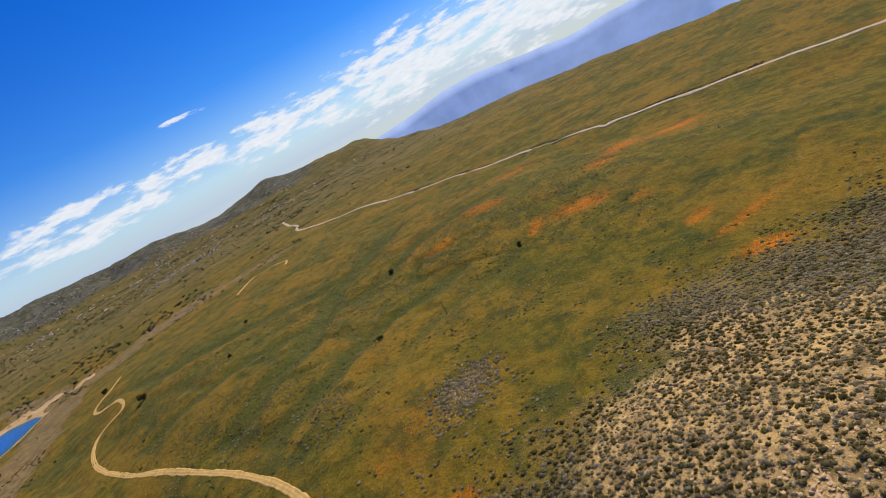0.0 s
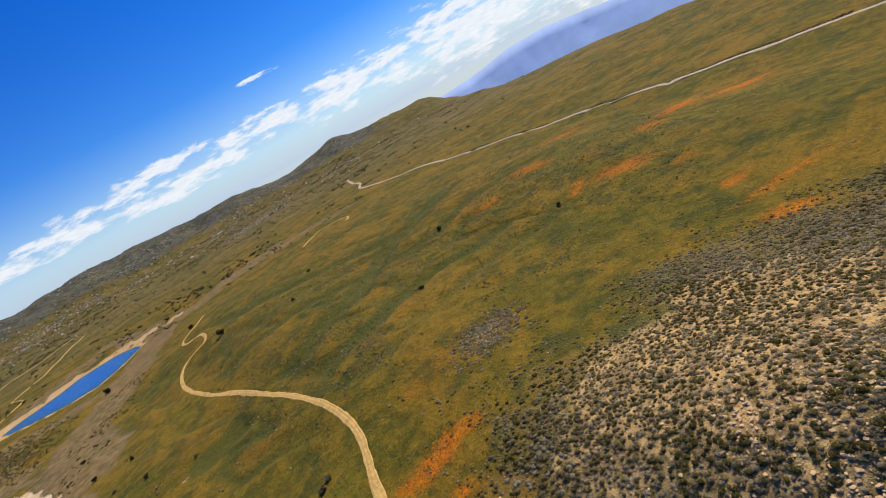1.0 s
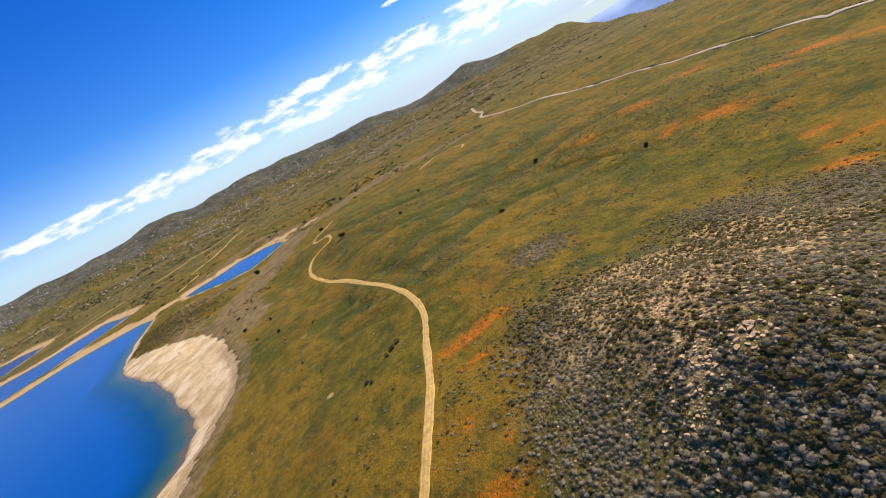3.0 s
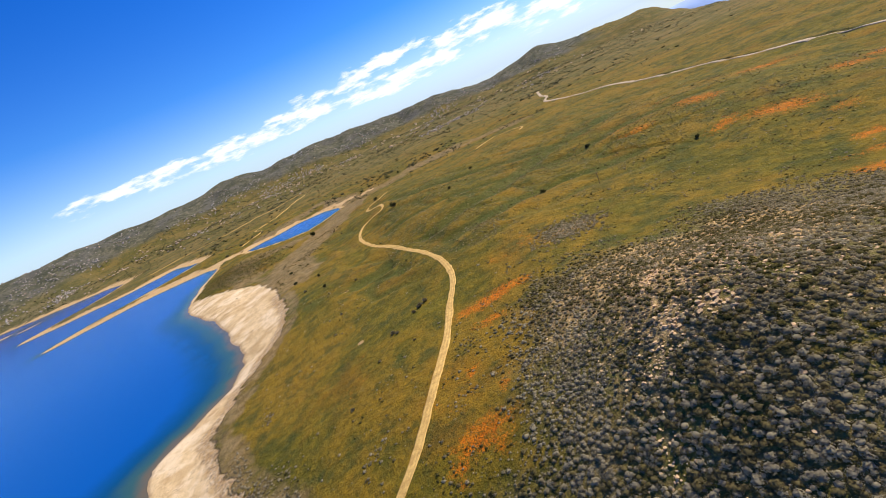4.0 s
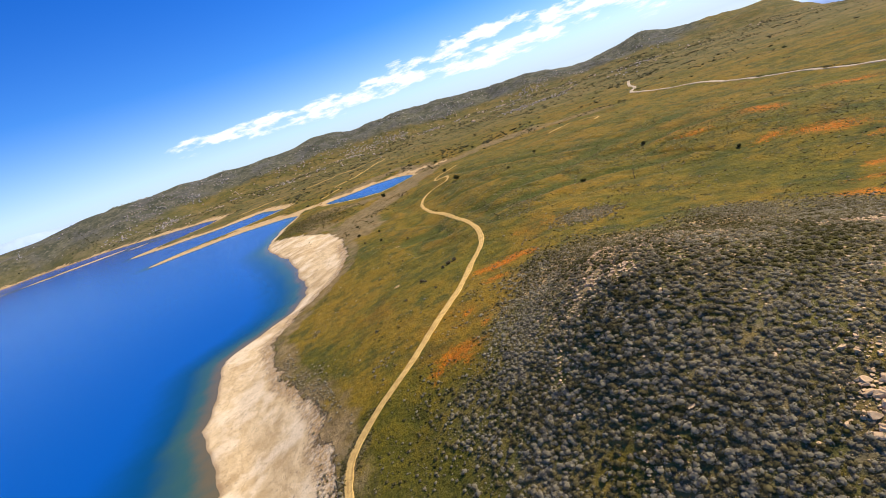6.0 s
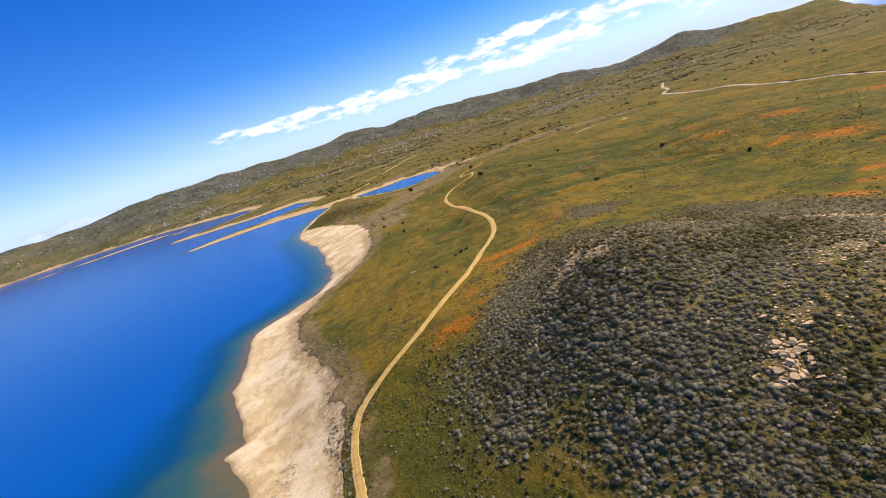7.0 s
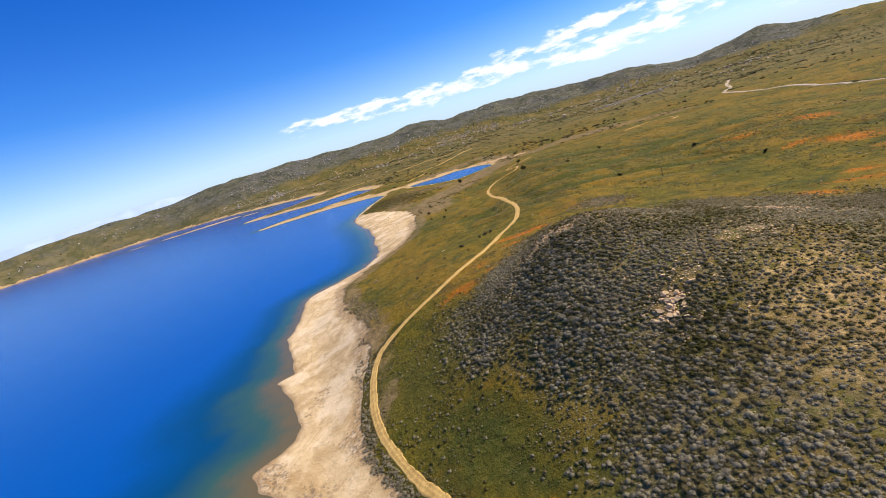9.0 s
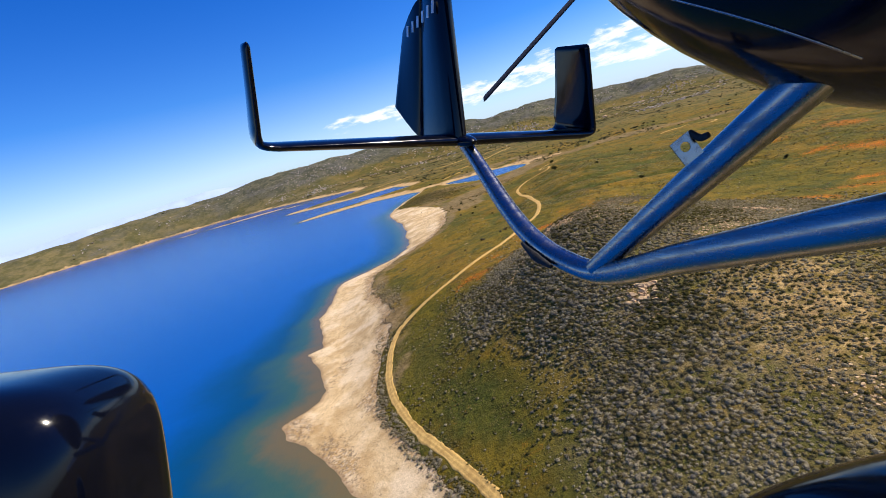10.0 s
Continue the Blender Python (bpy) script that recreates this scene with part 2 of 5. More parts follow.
def water_material():
    n = Nodes("lake_water", 0.19, 0, 0.30)
    depth = n.math("ADD", n.attr("depth"), n.math("MULTIPLY", n.math("SUBTRACT", n.noise(22, 7, 0.65), 0.5), 24.0))
    colour = n.mix(n.ramp(depth, 2.0, 19.0), (0.132, 0.104, 0.046), (0.035, 0.093, 0.072))
    colour = n.mix(n.ramp(depth, 14.0, 46.0), colour, (0.002, 0.055, 0.118))
    colour = n.mix(n.ramp(depth, 28.0, 100.0), colour, (0.001, 0.080, 0.335))
    n.bsdf.inputs["IOR"].default_value = 1.33
    ripples = n.math("ADD", n.noise(0.9, 4, 0.6, (1, 0.5, 1, 30)), n.math("MULTIPLY", n.noise(4.5, 3, 0.5, (1, 0.4, 1, 40)), 1.5))
    return n.done(colour, ripples, 0.5, 0.14)


def road_material(name, pale, dark):
    n = Nodes(name, 0.95, 0, 0.2)
    fine, grain = n.noise(2.2, 5, 0.65), n.noise(0.4, 4, 0.7)
    colour = n.mix(n.ramp(fine, 0.3, 0.7), dark, pale)
    colour = n.mix(n.math("MULTIPLY", n.ramp(n.attr("rut"), 0.3, 0.9, 0, 0.5), n.ramp(n.noise(7, 6, 0.75), 0.47, 0.60)), colour, tuple(0.62 * v for v in dark))
    colour = n.mix(n.ramp(n.noise(6, 6, 0.75), 0.54, 0.64, 0, 0.55), colour, tuple(0.7 * v for v in dark))
    colour = n.mix(0.35, colour, n.grey(n.ramp(grain, 0.25, 0.75, 0.55, 1.35)), "MULTIPLY")
    return n.done(colour, grain, 0.5, 0.08)


def leaf_material(name, dark, pale, grey):
    n = Nodes(name, 0.85, 0, 0.2)
    tint = n.attr("tint")
    colour = n.mix(n.island(), dark, pale)
    colour = n.mix(n.ramp(tint, 0.25, 0.95), colour, grey)
    n.done(colour)
    glow, both = n.nt.nodes.new("ShaderNodeBsdfTranslucent"), n.nt.nodes.new("ShaderNodeMixShader")
    n.put(glow.inputs["Color"], n.mix(1.0, colour, (1.0, 0.93, 0.72), "MULTIPLY"))
    both.inputs[0].default_value = 0.46
    n.nt.links.new(n.bsdf.outputs[0], both.inputs[1])
    n.nt.links.new(glow.outputs[0], both.inputs[2])
    n.nt.links.new(both.outputs[0], n.nt.nodes["Material Output"].inputs["Surface"])
    return n.mat


def stone_material():
    n = Nodes("weathered_granite", 0.9, 0, 0.25)
    fine, grain = n.noise(0.5, 6, 0.65), n.noise(0.08, 4, 0.7)
    colour = n.mix(n.ramp(fine, 0.3, 0.7), (0.50, 0.310, 0.140), (0.70, 0.485, 0.250))
    colour = n.mix(n.ramp(n.noise(0.9, 5), 0.55, 0.7, 0, 0.6), colour, (0.20, 0.17, 0.135))
    colour = n.mix(n.math("MULTIPLY", n.own(), 0.45), colour, (0.58, 0.39, 0.20))
    return n.done(colour, n.math("ADD", fine, n.math("MULTIPLY", grain, 0.3)), 0.7, 0.08)


def plain_material(name, colour, rough=0.8, vary=0.25, size=0.4, metal=0.0):
    n = Nodes(name, rough, metal, 0.35)
    shade = n.grey(n.ramp(n.noise(size, 5, 0.6), 0.25, 0.75, 1 - vary, 1 + vary))
    own = n.grey(n.ramp(n.own(), 0, 1, 0.8, 1.15))
    return n.done(n.mix(1.0, n.mix(1.0, colour, shade, "MULTIPLY"), own, "MULTIPLY"), n.noise(size / 3, 3), 0.25, 0.02)


M_GROUND, M_WATER = ground_material(), water_material()
M_TRACK = road_material("packed_tan_dirt", (0.70, 0.455, 0.135), (0.50, 0.30, 0.085))
M_GRAVEL = road_material("pale_gravel", (0.58, 0.46, 0.30), (0.44, 0.33, 0.20))
M_SAGE = leaf_material("sage_leaves", (0.205, 0.170, 0.088), (0.280, 0.236, 0.130), (0.395, 0.342, 0.212))
M_GREENLEAF = leaf_material("green_brush_leaves", (0.062, 0.056, 0.011), (0.145, 0.122, 0.028), (0.205, 0.165, 0.065))
M_DARKLEAF = leaf_material("oak_leaves", (0.040, 0.044, 0.015), (0.105, 0.104, 0.038), (0.155, 0.142, 0.070))
M_STONE = stone_material()
M_BARK = plain_material("grey_bark", (0.12, 0.09, 0.065), 0.95)
M_POLE = plain_material("weathered_pole_wood", (0.15, 0.11, 0.08), 0.9)
M_STUCCO = plain_material("pale_stucco", (0.66, 0.52, 0.34), 0.9, 0.12, 1.5)
M_ROOF = plain_material("clay_roof_tiles", (0.56, 0.37, 0.20), 0.85, 0.2, 0.8)
M_GLASS = plain_material("window_glass", (0.03, 0.04, 0.05), 0.1, 0.1, 1.0)


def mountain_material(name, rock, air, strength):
    """Rock far off: its blue tint and its glow imitate kilometres of bright air."""
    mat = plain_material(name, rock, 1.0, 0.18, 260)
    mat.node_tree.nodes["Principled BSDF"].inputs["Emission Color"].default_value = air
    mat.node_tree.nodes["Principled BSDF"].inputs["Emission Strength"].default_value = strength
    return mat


M_MOUNT = mountain_material("blue_haze_mountain_rock", (0.26, 0.34, 0.50), (0.26, 0.38, 0.66, 1), 0.5)
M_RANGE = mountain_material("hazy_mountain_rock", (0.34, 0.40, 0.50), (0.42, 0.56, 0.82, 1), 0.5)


# ---- the lie of the land: knots of a smooth height field, shorelines, far ridge ----
KX = np.array([-170.0, -110, -60, -15, 25, 65, 115, 200, 380])
KY = np.array([-260.0, -130, -85, -45, 0, 50, 110, 190, 320, 520, 900])
HEIGHTS = np.array([
    [-35, -28, -25, -23, -19, -13, -7, -1, 3, 3, 2],
    [-23, -16, -13, -9, -6, 0, 7, 7, 9, 7, 2],
    [-14, -6, -3, 1, 7, 16, 17, 14, 15, 6, 3],
    [-6, 4, 6, 14, 22, 27, 26, 21, 17, 11, 8],
    [-1, 12, 18, 31, 41, 35, 30, 28, 24, 21, 10],
    [5, 21, 32, 49, 61, 46, 35, 34, 30, 24, 10],
    [14, 32, 39, 51, 52, 40, 32, 31, 29, 22, 11],
    [23, 32, 35, 37, 35, 31, 27, 27, 25, 20, 12],
    [28, 30, 30, 32, 34, 34, 34, 36, 36, 17, 11],
], float)
NEAR_SHORE = [(260, -600), (60, -220), (0, -125), (-27, -102), (-41, -90), (-66, -73), (-79, -67), (-88, -57), (-85, -48), (-77, -37),
              (-80, -26), (-97, -2), (-121, 23), (-113, 31), (-124, 52), (-150, 90), (-152, 105), (-163, 140), (-176, 182), (-168, 198),
              (-158, 215), (-141, 248), (-136, 280), (-148, 325), (-172, 382), (-202, 455), (-245, 530), (-284, 600), (-296, 670),
              (-305, 740), (-308, 890)]
FAR_SHORE = [(-345, 915), (-473, 930), (-560, 895), (-648, 858), (-660, 884), (-575, 985), (-480, 1060), (-420, 1140), (-525, 1245),
             (-640, 1190), (-900, 1195), (-915, 1235), (-800, 1400), (-785, 1560), (-900, 1640), (-1150, 1750), (-1450, 1880),
             (-1750, 1880), (-2020, 1690), (-2220, 1380), (-2450, 950), (-3000, 400), (-3000, -1400), (260, -1400)]
# The dirt track along the foot of the hill.
TRACK = [(190, -340), (140, -275), (95, -215), (60, -165), (31, -119), (9, -95), (-7, -79), (-20, -63), (-30, -48), (-39, -28), (-46, -4), (-46, 12), (-36.5, 25),
         (-21.5, 40.5), (-9, 63), (7, 100), (17, 132), (26.5, 161), (29, 190), (27, 225), (20, 270), (8, 325), (-8, 385), (-19, 440),
         (-21, 500), (-8, 545), (16, 545), (20, 590), (2, 625), (2, 660), (18, 680), (44, 735)]
# Gullies that drain the long slope: depth, half width, course.
GULLIES = [(4.5, 13, [(330, 455), (295, 441), (181, 384), (105, 311), (39, 290), (-30, 285)]),
           (4.0, 13, [(240, 395), (182, 423), (147, 470), (98, 511), (64, 550), (30, 600)]),
           (3.5, 12, [(200, 240), (146, 249), (111, 246), (75, 235), (48, 239), (5, 250)]),
           (3.0, 10, [(330, 320), (255, 340), (199, 323), (143, 345), (90, 380), (40, 400), (-10, 395)]),
           (2.5, 9, [(260, 180), (205, 190), (160, 205), (120, 195), (80, 190), (45, 200)])]
# Sand bars in the lake: centre, half length, half width, turn.
BARS = [(-1380, 1560, 260, 24, 24), (-700, 1330, 90, 22, 50), (-1060, 1585, 60, 10, 20)]
COVE = [(-42, 915), (-80, 850), (-112, 812), (-158, 832), (-200, 868), (-256, 918), (-250, 938), (-210, 952), (-150, 990), (-85, 970)]
RIDGE_AZ = [-80, -60, -51, -43, -37, -30, -22, -16, -13, -9, -4, 0, 5, 9, 12, 15, 19, 22, 24.5, 27, 31, 35, 39, 43, 50, 65, 90]
RIDGE_EL = [-0.3, -0.2, 0.35, 0.5, 0.85, 0.75, 0.85, 0.9, 1.3, 0.7, 1.05, 0.5, 0.3, -0.05, 0.1, -0.4, -0.5, -0.2, 0.15, -0.6, -1.0, -1.0, -1.9, -2.6, -3.0, -3.2, -3.0]
# Where the eastern grassland ends above a deep valley: bearing and distance of its edge.
EDGE_AZ = [34, 39, 43, 47, 52, 57, 62, 70, 90]
EDGE_R = [3100, 2500, 1850, 1700, 1600, 1500, 1380, 1200, 1150]


def knot_weights(k, v):
    """Catmull-Rom weights of the knots k at the values v."""
    v, n = np.clip(v, k[0], k[-1]), len(k)
    i = np.clip(np.searchsorted(k, v) - 1, 0, n - 2)
    h = k[i + 1] - k[i]
    s = (v - k[i]) / h
    w, r = np.zeros((len(v), n)), np.arange(len(v))
    np.add.at(w, (r, i), 2 * s**3 - 3 * s**2 + 1)
    np.add.at(w, (r, i + 1), 3 * s**2 - 2 * s**3)
    a, b = np.maximum(i - 1, 0), np.minimum(i + 2, n - 1)
    m0, m1 = (s**3 - 2 * s**2 + s) * h / (k[i + 1] - k[a]), (s**3 - s**2) * h / (k[b] - k[i])
    for at, m in ((i + 1, m0), (a, -m0), (b, m1), (i, -m1)):
        np.add.at(w, (r, at), m)
    return w


def step(a, b, v):
    s = np.clip((v - a) / (b - a), 0, 1)
    return s * s * (3 - 2 * s)


def lattice(ix, iy, seed):
    h = np.sin(ix * 127.1 + iy * 311.7 + seed * 74.7) * 43758.5453
    return h - np.floor(h)


def fbm(x, y, size, octaves=4, seed=0):
    """Smooth noise of about -1 to 1 with hills of that size."""
    total, amp, norm = 0.0, 1.0, 0.0
    for o in range(octaves):
        u, v = x / size * 2**o + 17.3 * o, y / size * 2**o - 9.1 * o
        iu, iv = np.floor(u), np.floor(v)
        fu, fv = u - iu, v - iv
        fu, fv = fu * fu * (3 - 2 * fu), fv * fv * (3 - 2 * fv)
        a, b = lattice(iu, iv, seed), lattice(iu + 1, iv, seed)
        c, d = lattice(iu, iv + 1, seed), lattice(iu + 1, iv + 1, seed)
        total = total + amp * ((a + (b - a) * fu) * (1 - fv) + (c + (d - c) * fu) * fv - 0.5) * 2
        norm, amp = norm + amp, amp * 0.5
    return total / norm


def inland(x, y, outline):
    """Metres from the outline, positive outside of it."""
    best, inside = np.full(x.shape, 1e9), np.zeros(x.shape, bool)
    for (ax, ay), (bx, by) in zip(outline, outline[1:] + outline[:1]):
        dx, dy = bx - ax, by - ay
        s = np.clip(((x - ax) * dx + (y - ay) * dy) / (dx * dx + dy * dy), 0, 1)
        best = np.minimum(best, np.hypot(x - ax - s * dx, y - ay - s * dy))
        if ay != by:
            inside ^= ((ay > y) != (by > y)) & (x < ax + (y - ay) * dx / dy)
    return np.where(inside, -best, best)


def shore_distance(x, y):
    wob = (5.0 + 13.0 * step(820, 960, y)) * fbm(x, y, 40 + 22 * step(820, 960, y), 5, 5) * step(0, 60, np.hypot(x + 80, y) / 6) + 1.6 * fbm(x, y, 9, 2, 15)
    s = np.minimum(inland(x, y, NEAR_SHORE + FAR_SHORE), inland(x, y, COVE))
    for cx, cy, long, wide, turn in BARS:
        c, d = np.cos(np.radians(turn)), np.sin(np.radians(turn))
        u, v = ((x - cx) * c + (y - cy) * d) / long, ((y - cy) * c - (x - cx) * d) / wide
        s = np.maximum(s, (1 - np.hypot(u, v)) * wide)
    return s + wob


def course_distance(x, y, course):
    d = np.full(x.shape, 1e9)
    for (ax, ay), (bx, by) in zip(course[:-1], course[1:]):
        s = np.clip(((x - ax) * (bx - ax) + (y - ay) * (by - ay)) / ((bx - ax) ** 2 + (by - ay) ** 2), 0, 1)
        d = np.minimum(d, np.hypot(x - ax - s * (bx - ax), y - ay - s * (by - ay)))
    return d


def hollows(x, y):
    """Depth of the gullies and rills in the long slope."""
    bend_x, bend_y = x + 12 * fbm(x, y, 60, 3, 81), y + 12 * fbm(x, y, 60, 3, 83)
    deep = np.zeros_like(x)
    for depth, wide, course in GULLIES:
        deep = np.maximum(deep, depth * np.exp(-((course_distance(bend_x, bend_y, course) / wide) ** 2)))
    rills = 2.2 * np.exp(-((fbm(bend_x + 0.5 * bend_y, 0.5 * bend_y - 0.3 * bend_x, 60, 3, 14) / 0.10) ** 2))
    return np.maximum(deep, rills) * step(5, 22, course_distance(x, y, TRACK)) * step(140, 230, y) * step(760, 600, y)


def heights(x, y):
    """Height of the ground at each x, y; the lake's surface is at 0."""
    x, y = np.asarray(x, float).ravel(), np.asarray(y, float).ravel()
    s = shore_distance(x, y)
    near = ((knot_weights(KX, x) @ HEIGHTS) * knot_weights(KY, y)).sum(1)
    r, az = np.hypot(x - 20, y + 100), np.degrees(np.arctan2(x - 20, y + 100))
    top = 120 + 3000 * np.tan(np.radians(np.interp(az, RIDGE_AZ, RIDGE_EL) - 0.12))
    rise = step(1500, 3000, r)
    knob = fbm(x, y, 330, 5, 2)
    far = 10 + 5 * fbm(x, y, 320, 3, 1) + (top - 10) * (0.10 * step(1600, 2400, r) + 0.90 * step(2400, 3000, r))
    far = far + step(2250, 2900, r) * (34 * knob - 26 * np.abs(fbm(x, y, 210, 4, 6)) + 8) - 60 * step(3050, 3500, r)
    out = np.maximum.reduce([step(620, 900, y), step(260, 480, x), step(-150, -260, x), step(-160, -300, y)])
    land = near * (1 - out) + far * out
    furrow = 3.2 * fbm(x + 0.5 * y, 0.35 * y - 0.2 * x, 55, 4, 9)
    land = land + 1.0 * fbm(x, y, 34, 4, 3) * step(15, 80, s) + (furrow * step(120, 320, y) - hollows(x, y)) * step(55, 130, s)
    land = np.maximum(land, 0.03 * np.clip(s, 0, 120) + 0.6)
    edge = np.interp(az, EDGE_AZ, EDGE_R)
    land = land - 330 * step(edge - 60, edge + 900, r) * step(34, 42, az)
    wet = -np.minimum(0.16 * np.abs(s), 7)
    return np.where(s > 0, 0.13 * np.clip(s, 0, 4) + land * (1 - np.exp(-np.maximum(s, 0) / np.interp(y, [450, 800], [22, 140]))), wet)


# ---- helpers for meshes ----
def mesh_of(name, verts, faces, material=None, attrs=None, smooth=False):
    """A mesh from arrays: verts n x 3, faces m x 3 or m x 4; attrs: a float for each vertex."""
    verts, faces = np.asarray(verts, np.float32), np.asarray(faces, np.int32)
    me = bpy.data.meshes.new(name)
    me.vertices.add(len(verts))
    me.vertices.foreach_set("co", verts.ravel())
    k = faces.shape[1]
    me.loops.add(faces.size)
    me.loops.foreach_set("vertex_index", faces.ravel())
    me.polygons.add(len(faces))
    me.polygons.foreach_set("loop_start", np.arange(0, faces.size, k, dtype=np.int32))
    me.polygons.foreach_set("use_smooth", np.full(len(faces), smooth))
    for key, values in (attrs or {}).items():
        me.attributes.new(key, "FLOAT", "POINT").data.foreach_set("value", np.asarray(values, np.float32).ravel())
    if material:
        me.materials.append(material)
    me.update(calc_edges=True)
    me.validate()
    return me


def part(name, bm, material, parent, label=""):
    me = bpy.data.meshes.new(name)
    bm.to_mesh(me)
    bm.free()
    me.materials.append(material)
    ob = new(name, me)
    ob.parent = parent
    return tagged(ob, label)


def grid_faces(nx, ny):
    i = np.arange(nx - 1)[:, None] * ny + np.arange(ny - 1)[None, :]
    i = i.ravel()
    return np.stack([i, i + ny, i + ny + 1, i + 1], 1)


def spread(core_a, core_b, fine, lo, hi, grow, most):
    """Coordinates that are evenly fine in the core and widen outwards."""
    mid = list(np.arange(core_a, core_b + 0.01, fine))
    for side, stop in ((-1, lo), (1, hi)):
        v, d = (core_a, fine) if side < 0 else (core_b, fine)
        more = []
        while (v - stop) * side < 0:
            d = min(d * grow, most)
            v += side * d
            more.append(v)
        mid = more[::-1] + mid if side < 0 else mid + more
    return np.array(mid)


def blob(x, y, cx, cy, rx, ry, turn=0.0):
    c, s = np.cos(np.radians(turn)), np.sin(np.radians(turn))
    u, v = ((x - cx) * c + (y - cy) * s) / rx, (-(x - cx) * s + (y - cy) * c) / ry
    return np.exp(-(u * u + v * v))


# Shrub country: its edge runs along the foot of the hill.
SCRUB = [(64, -300), (56, -130), (49, -98), (38, -86), (40, -77), (36, -66), (27, -54), (14, -50), (4, -40), (3, -26), (-5, 6), (8, 14),
         (12, 24), (18, 40), (24, 58), (30, 74), (40, 86), (58, 92), (70, 97), (88, 84), (107, 76), (131, 84), (150, 80), (180, 45),
         (230, 0), (260, -60), (300, -300)]
# Poppy drifts: centre, half length, half width, turn, strength.
POPPIES = [(34, 110, 19, 7, -8, 1.1), (22, 113, 9, 5, 0, 1), (48, 106, 8, 5, -30, 1), (27, 90, 10, 4.5, -25, 0.9), (50, 147, 10, 6, -40, 0.6), (2, 30, 12, 8, -10, 1),
           (-7, 26, 5, 6, 0, 0.9), (7, 21, 5, 5, -25, 0.8), (9, 63, 4, 6, -25, 0.8), (16, 44, 3, 4, -25, 0.9), (-9, 57, 3, 3, 0, 0.6),
           (260, 170, 14, 26, 25, 0.95), (240, 195, 20, 9, 20, 0.8), (298, 285, 18, 26, 15, 0.9), (238, 288, 20, 12, -20, 0.8), (238, 322, 26, 10, 10, 0.7), (205, 345, 16, 8, -30, 0.5),
           (400, 202, 36, 15, 5, 1.05), (425, 160, 34, 14, -40, 1.05), (345, 196, 16, 18, 0, 0.9), (420, 345, 34, 15, -15, 0.9),
           (212, 64, 30, 6, -25, 0.8), (219, 86, 10, 8, -35, 0.85), (180, 52, 9, 14, 35, 0.95), (257, 128, 12, 10, 0, 0.7), (320, 375, 30, 16, 20, 0.6),
           (70, 150, 10, 22, -35, 0.5), (120, 178, 18, 9, 30, 0.4)]
# The dry bed of the stream that fills the cove.
RIVER = [(-215, 1000), (-106, 1100), (-51, 1008), (-12, 952), (34, 940), (90, 912), (140, 915), (190, 950), (240, 930), (290, 890), (340, 850)]
BEACH_Y = [-260, -98, -53, -10, 37, 83, 122, 165, 211, 230, 270, 311, 355, 464, 540, 610, 640, 900]
BEACH_W = [26, 27, 37.5, 37.5, 51, 50, 44, 38, 30, 20, 26, 42, 50, 66, 70, 40, 8, 6]


def thin_scrub(x, y):
    """1 on the eastern and southern slopes, where the shrubs stand apart on grass and soil."""
    return np.maximum(step(92, 116, x) * step(-25, -50, y), step(-98, -124, y))


def scrub_cover(x, y):
    """1 where the sage stands closed, 0 in the meadow."""
    d = inland(x, y, SCRUB)
    return step(7, -23, d + 17 * fbm(x, y, 22, 5, 21)) * (1 - 0.16 * thin_scrub(x, y))


def sparse_top(x, y):
    """Bare, open ground on the hill's far shoulder and on its gravelly tail."""
    return np.maximum.reduce([np.clip(1.7 * blob(x, y, 92, 42, 44, 40, -20), 0, 1), 0.9 * blob(x, y, 58, 18, 20, 34, -25), 0.8 * blob(x, y, 126, -80, 32, 42), 0.9 * blob(x, y, 46, 50, 17, 32, -30), 0.8 * blob(x, y, 72, 46, 22, 22)])


def river_distance(x, y):
    return course_distance(x + 45 * fbm(x, y, 150, 3, 73), y + 45 * fbm(x, y, 150, 3, 75), RIVER) + 20 * fbm(x, y, 60, 4, 71)


# Sand along the far bank, from the lake to the head of the cove.
SANDBANK = [(-480, 978), (-400, 962), (-330, 937), (-262, 950), (-205, 974), (-150, 1010), (-85, 992), (-25, 955), (20, 935)]
# Grey mud along the near side of the cove.
MUD = [(-105, 450), (-122, 540), (-118, 600), (-88, 650), (-52, 760), (-22, 850)]


def beach_width(y):
    return np.interp(y, BEACH_Y, BEACH_W)


# ---- ground and lake ----
gx = spread(-176, 216, 2.0, -4400, 4400, 1.06, 32)
gy = spread(-150, 330, 2.0, -1800, 4700, 1.05, 30)
X, Y = (a.ravel() for a in np.meshgrid(gx, gy, indexing="ij"))
Z, S = heights(X, Y), shore_distance(X, Y)
near_land = step(900, 560, Y) * step(420, 300, X)
poppy = np.zeros_like(X)
for cx, cy, rx, ry, turn, strong in POPPIES:
    poppy = np.maximum(poppy, 0.95 * strong * blob(X, Y, cx, cy, 1.15 * rx, 1.15 * ry, turn))
cover, top = scrub_cover(X, Y), sparse_top(X, Y)
clearing = np.maximum.reduce([1.6 * blob(X, Y, -35, 165, 1.7, 2.7, 20), 0.9 * blob(X, Y, -43, 282, 2.6, 2.6), 0.8 * blob(X, Y, -63, 27, 16, 12)])
r0, az0 = np.hypot(X - 20, Y + 100), np.degrees(np.arctan2(X - 20, Y + 100))
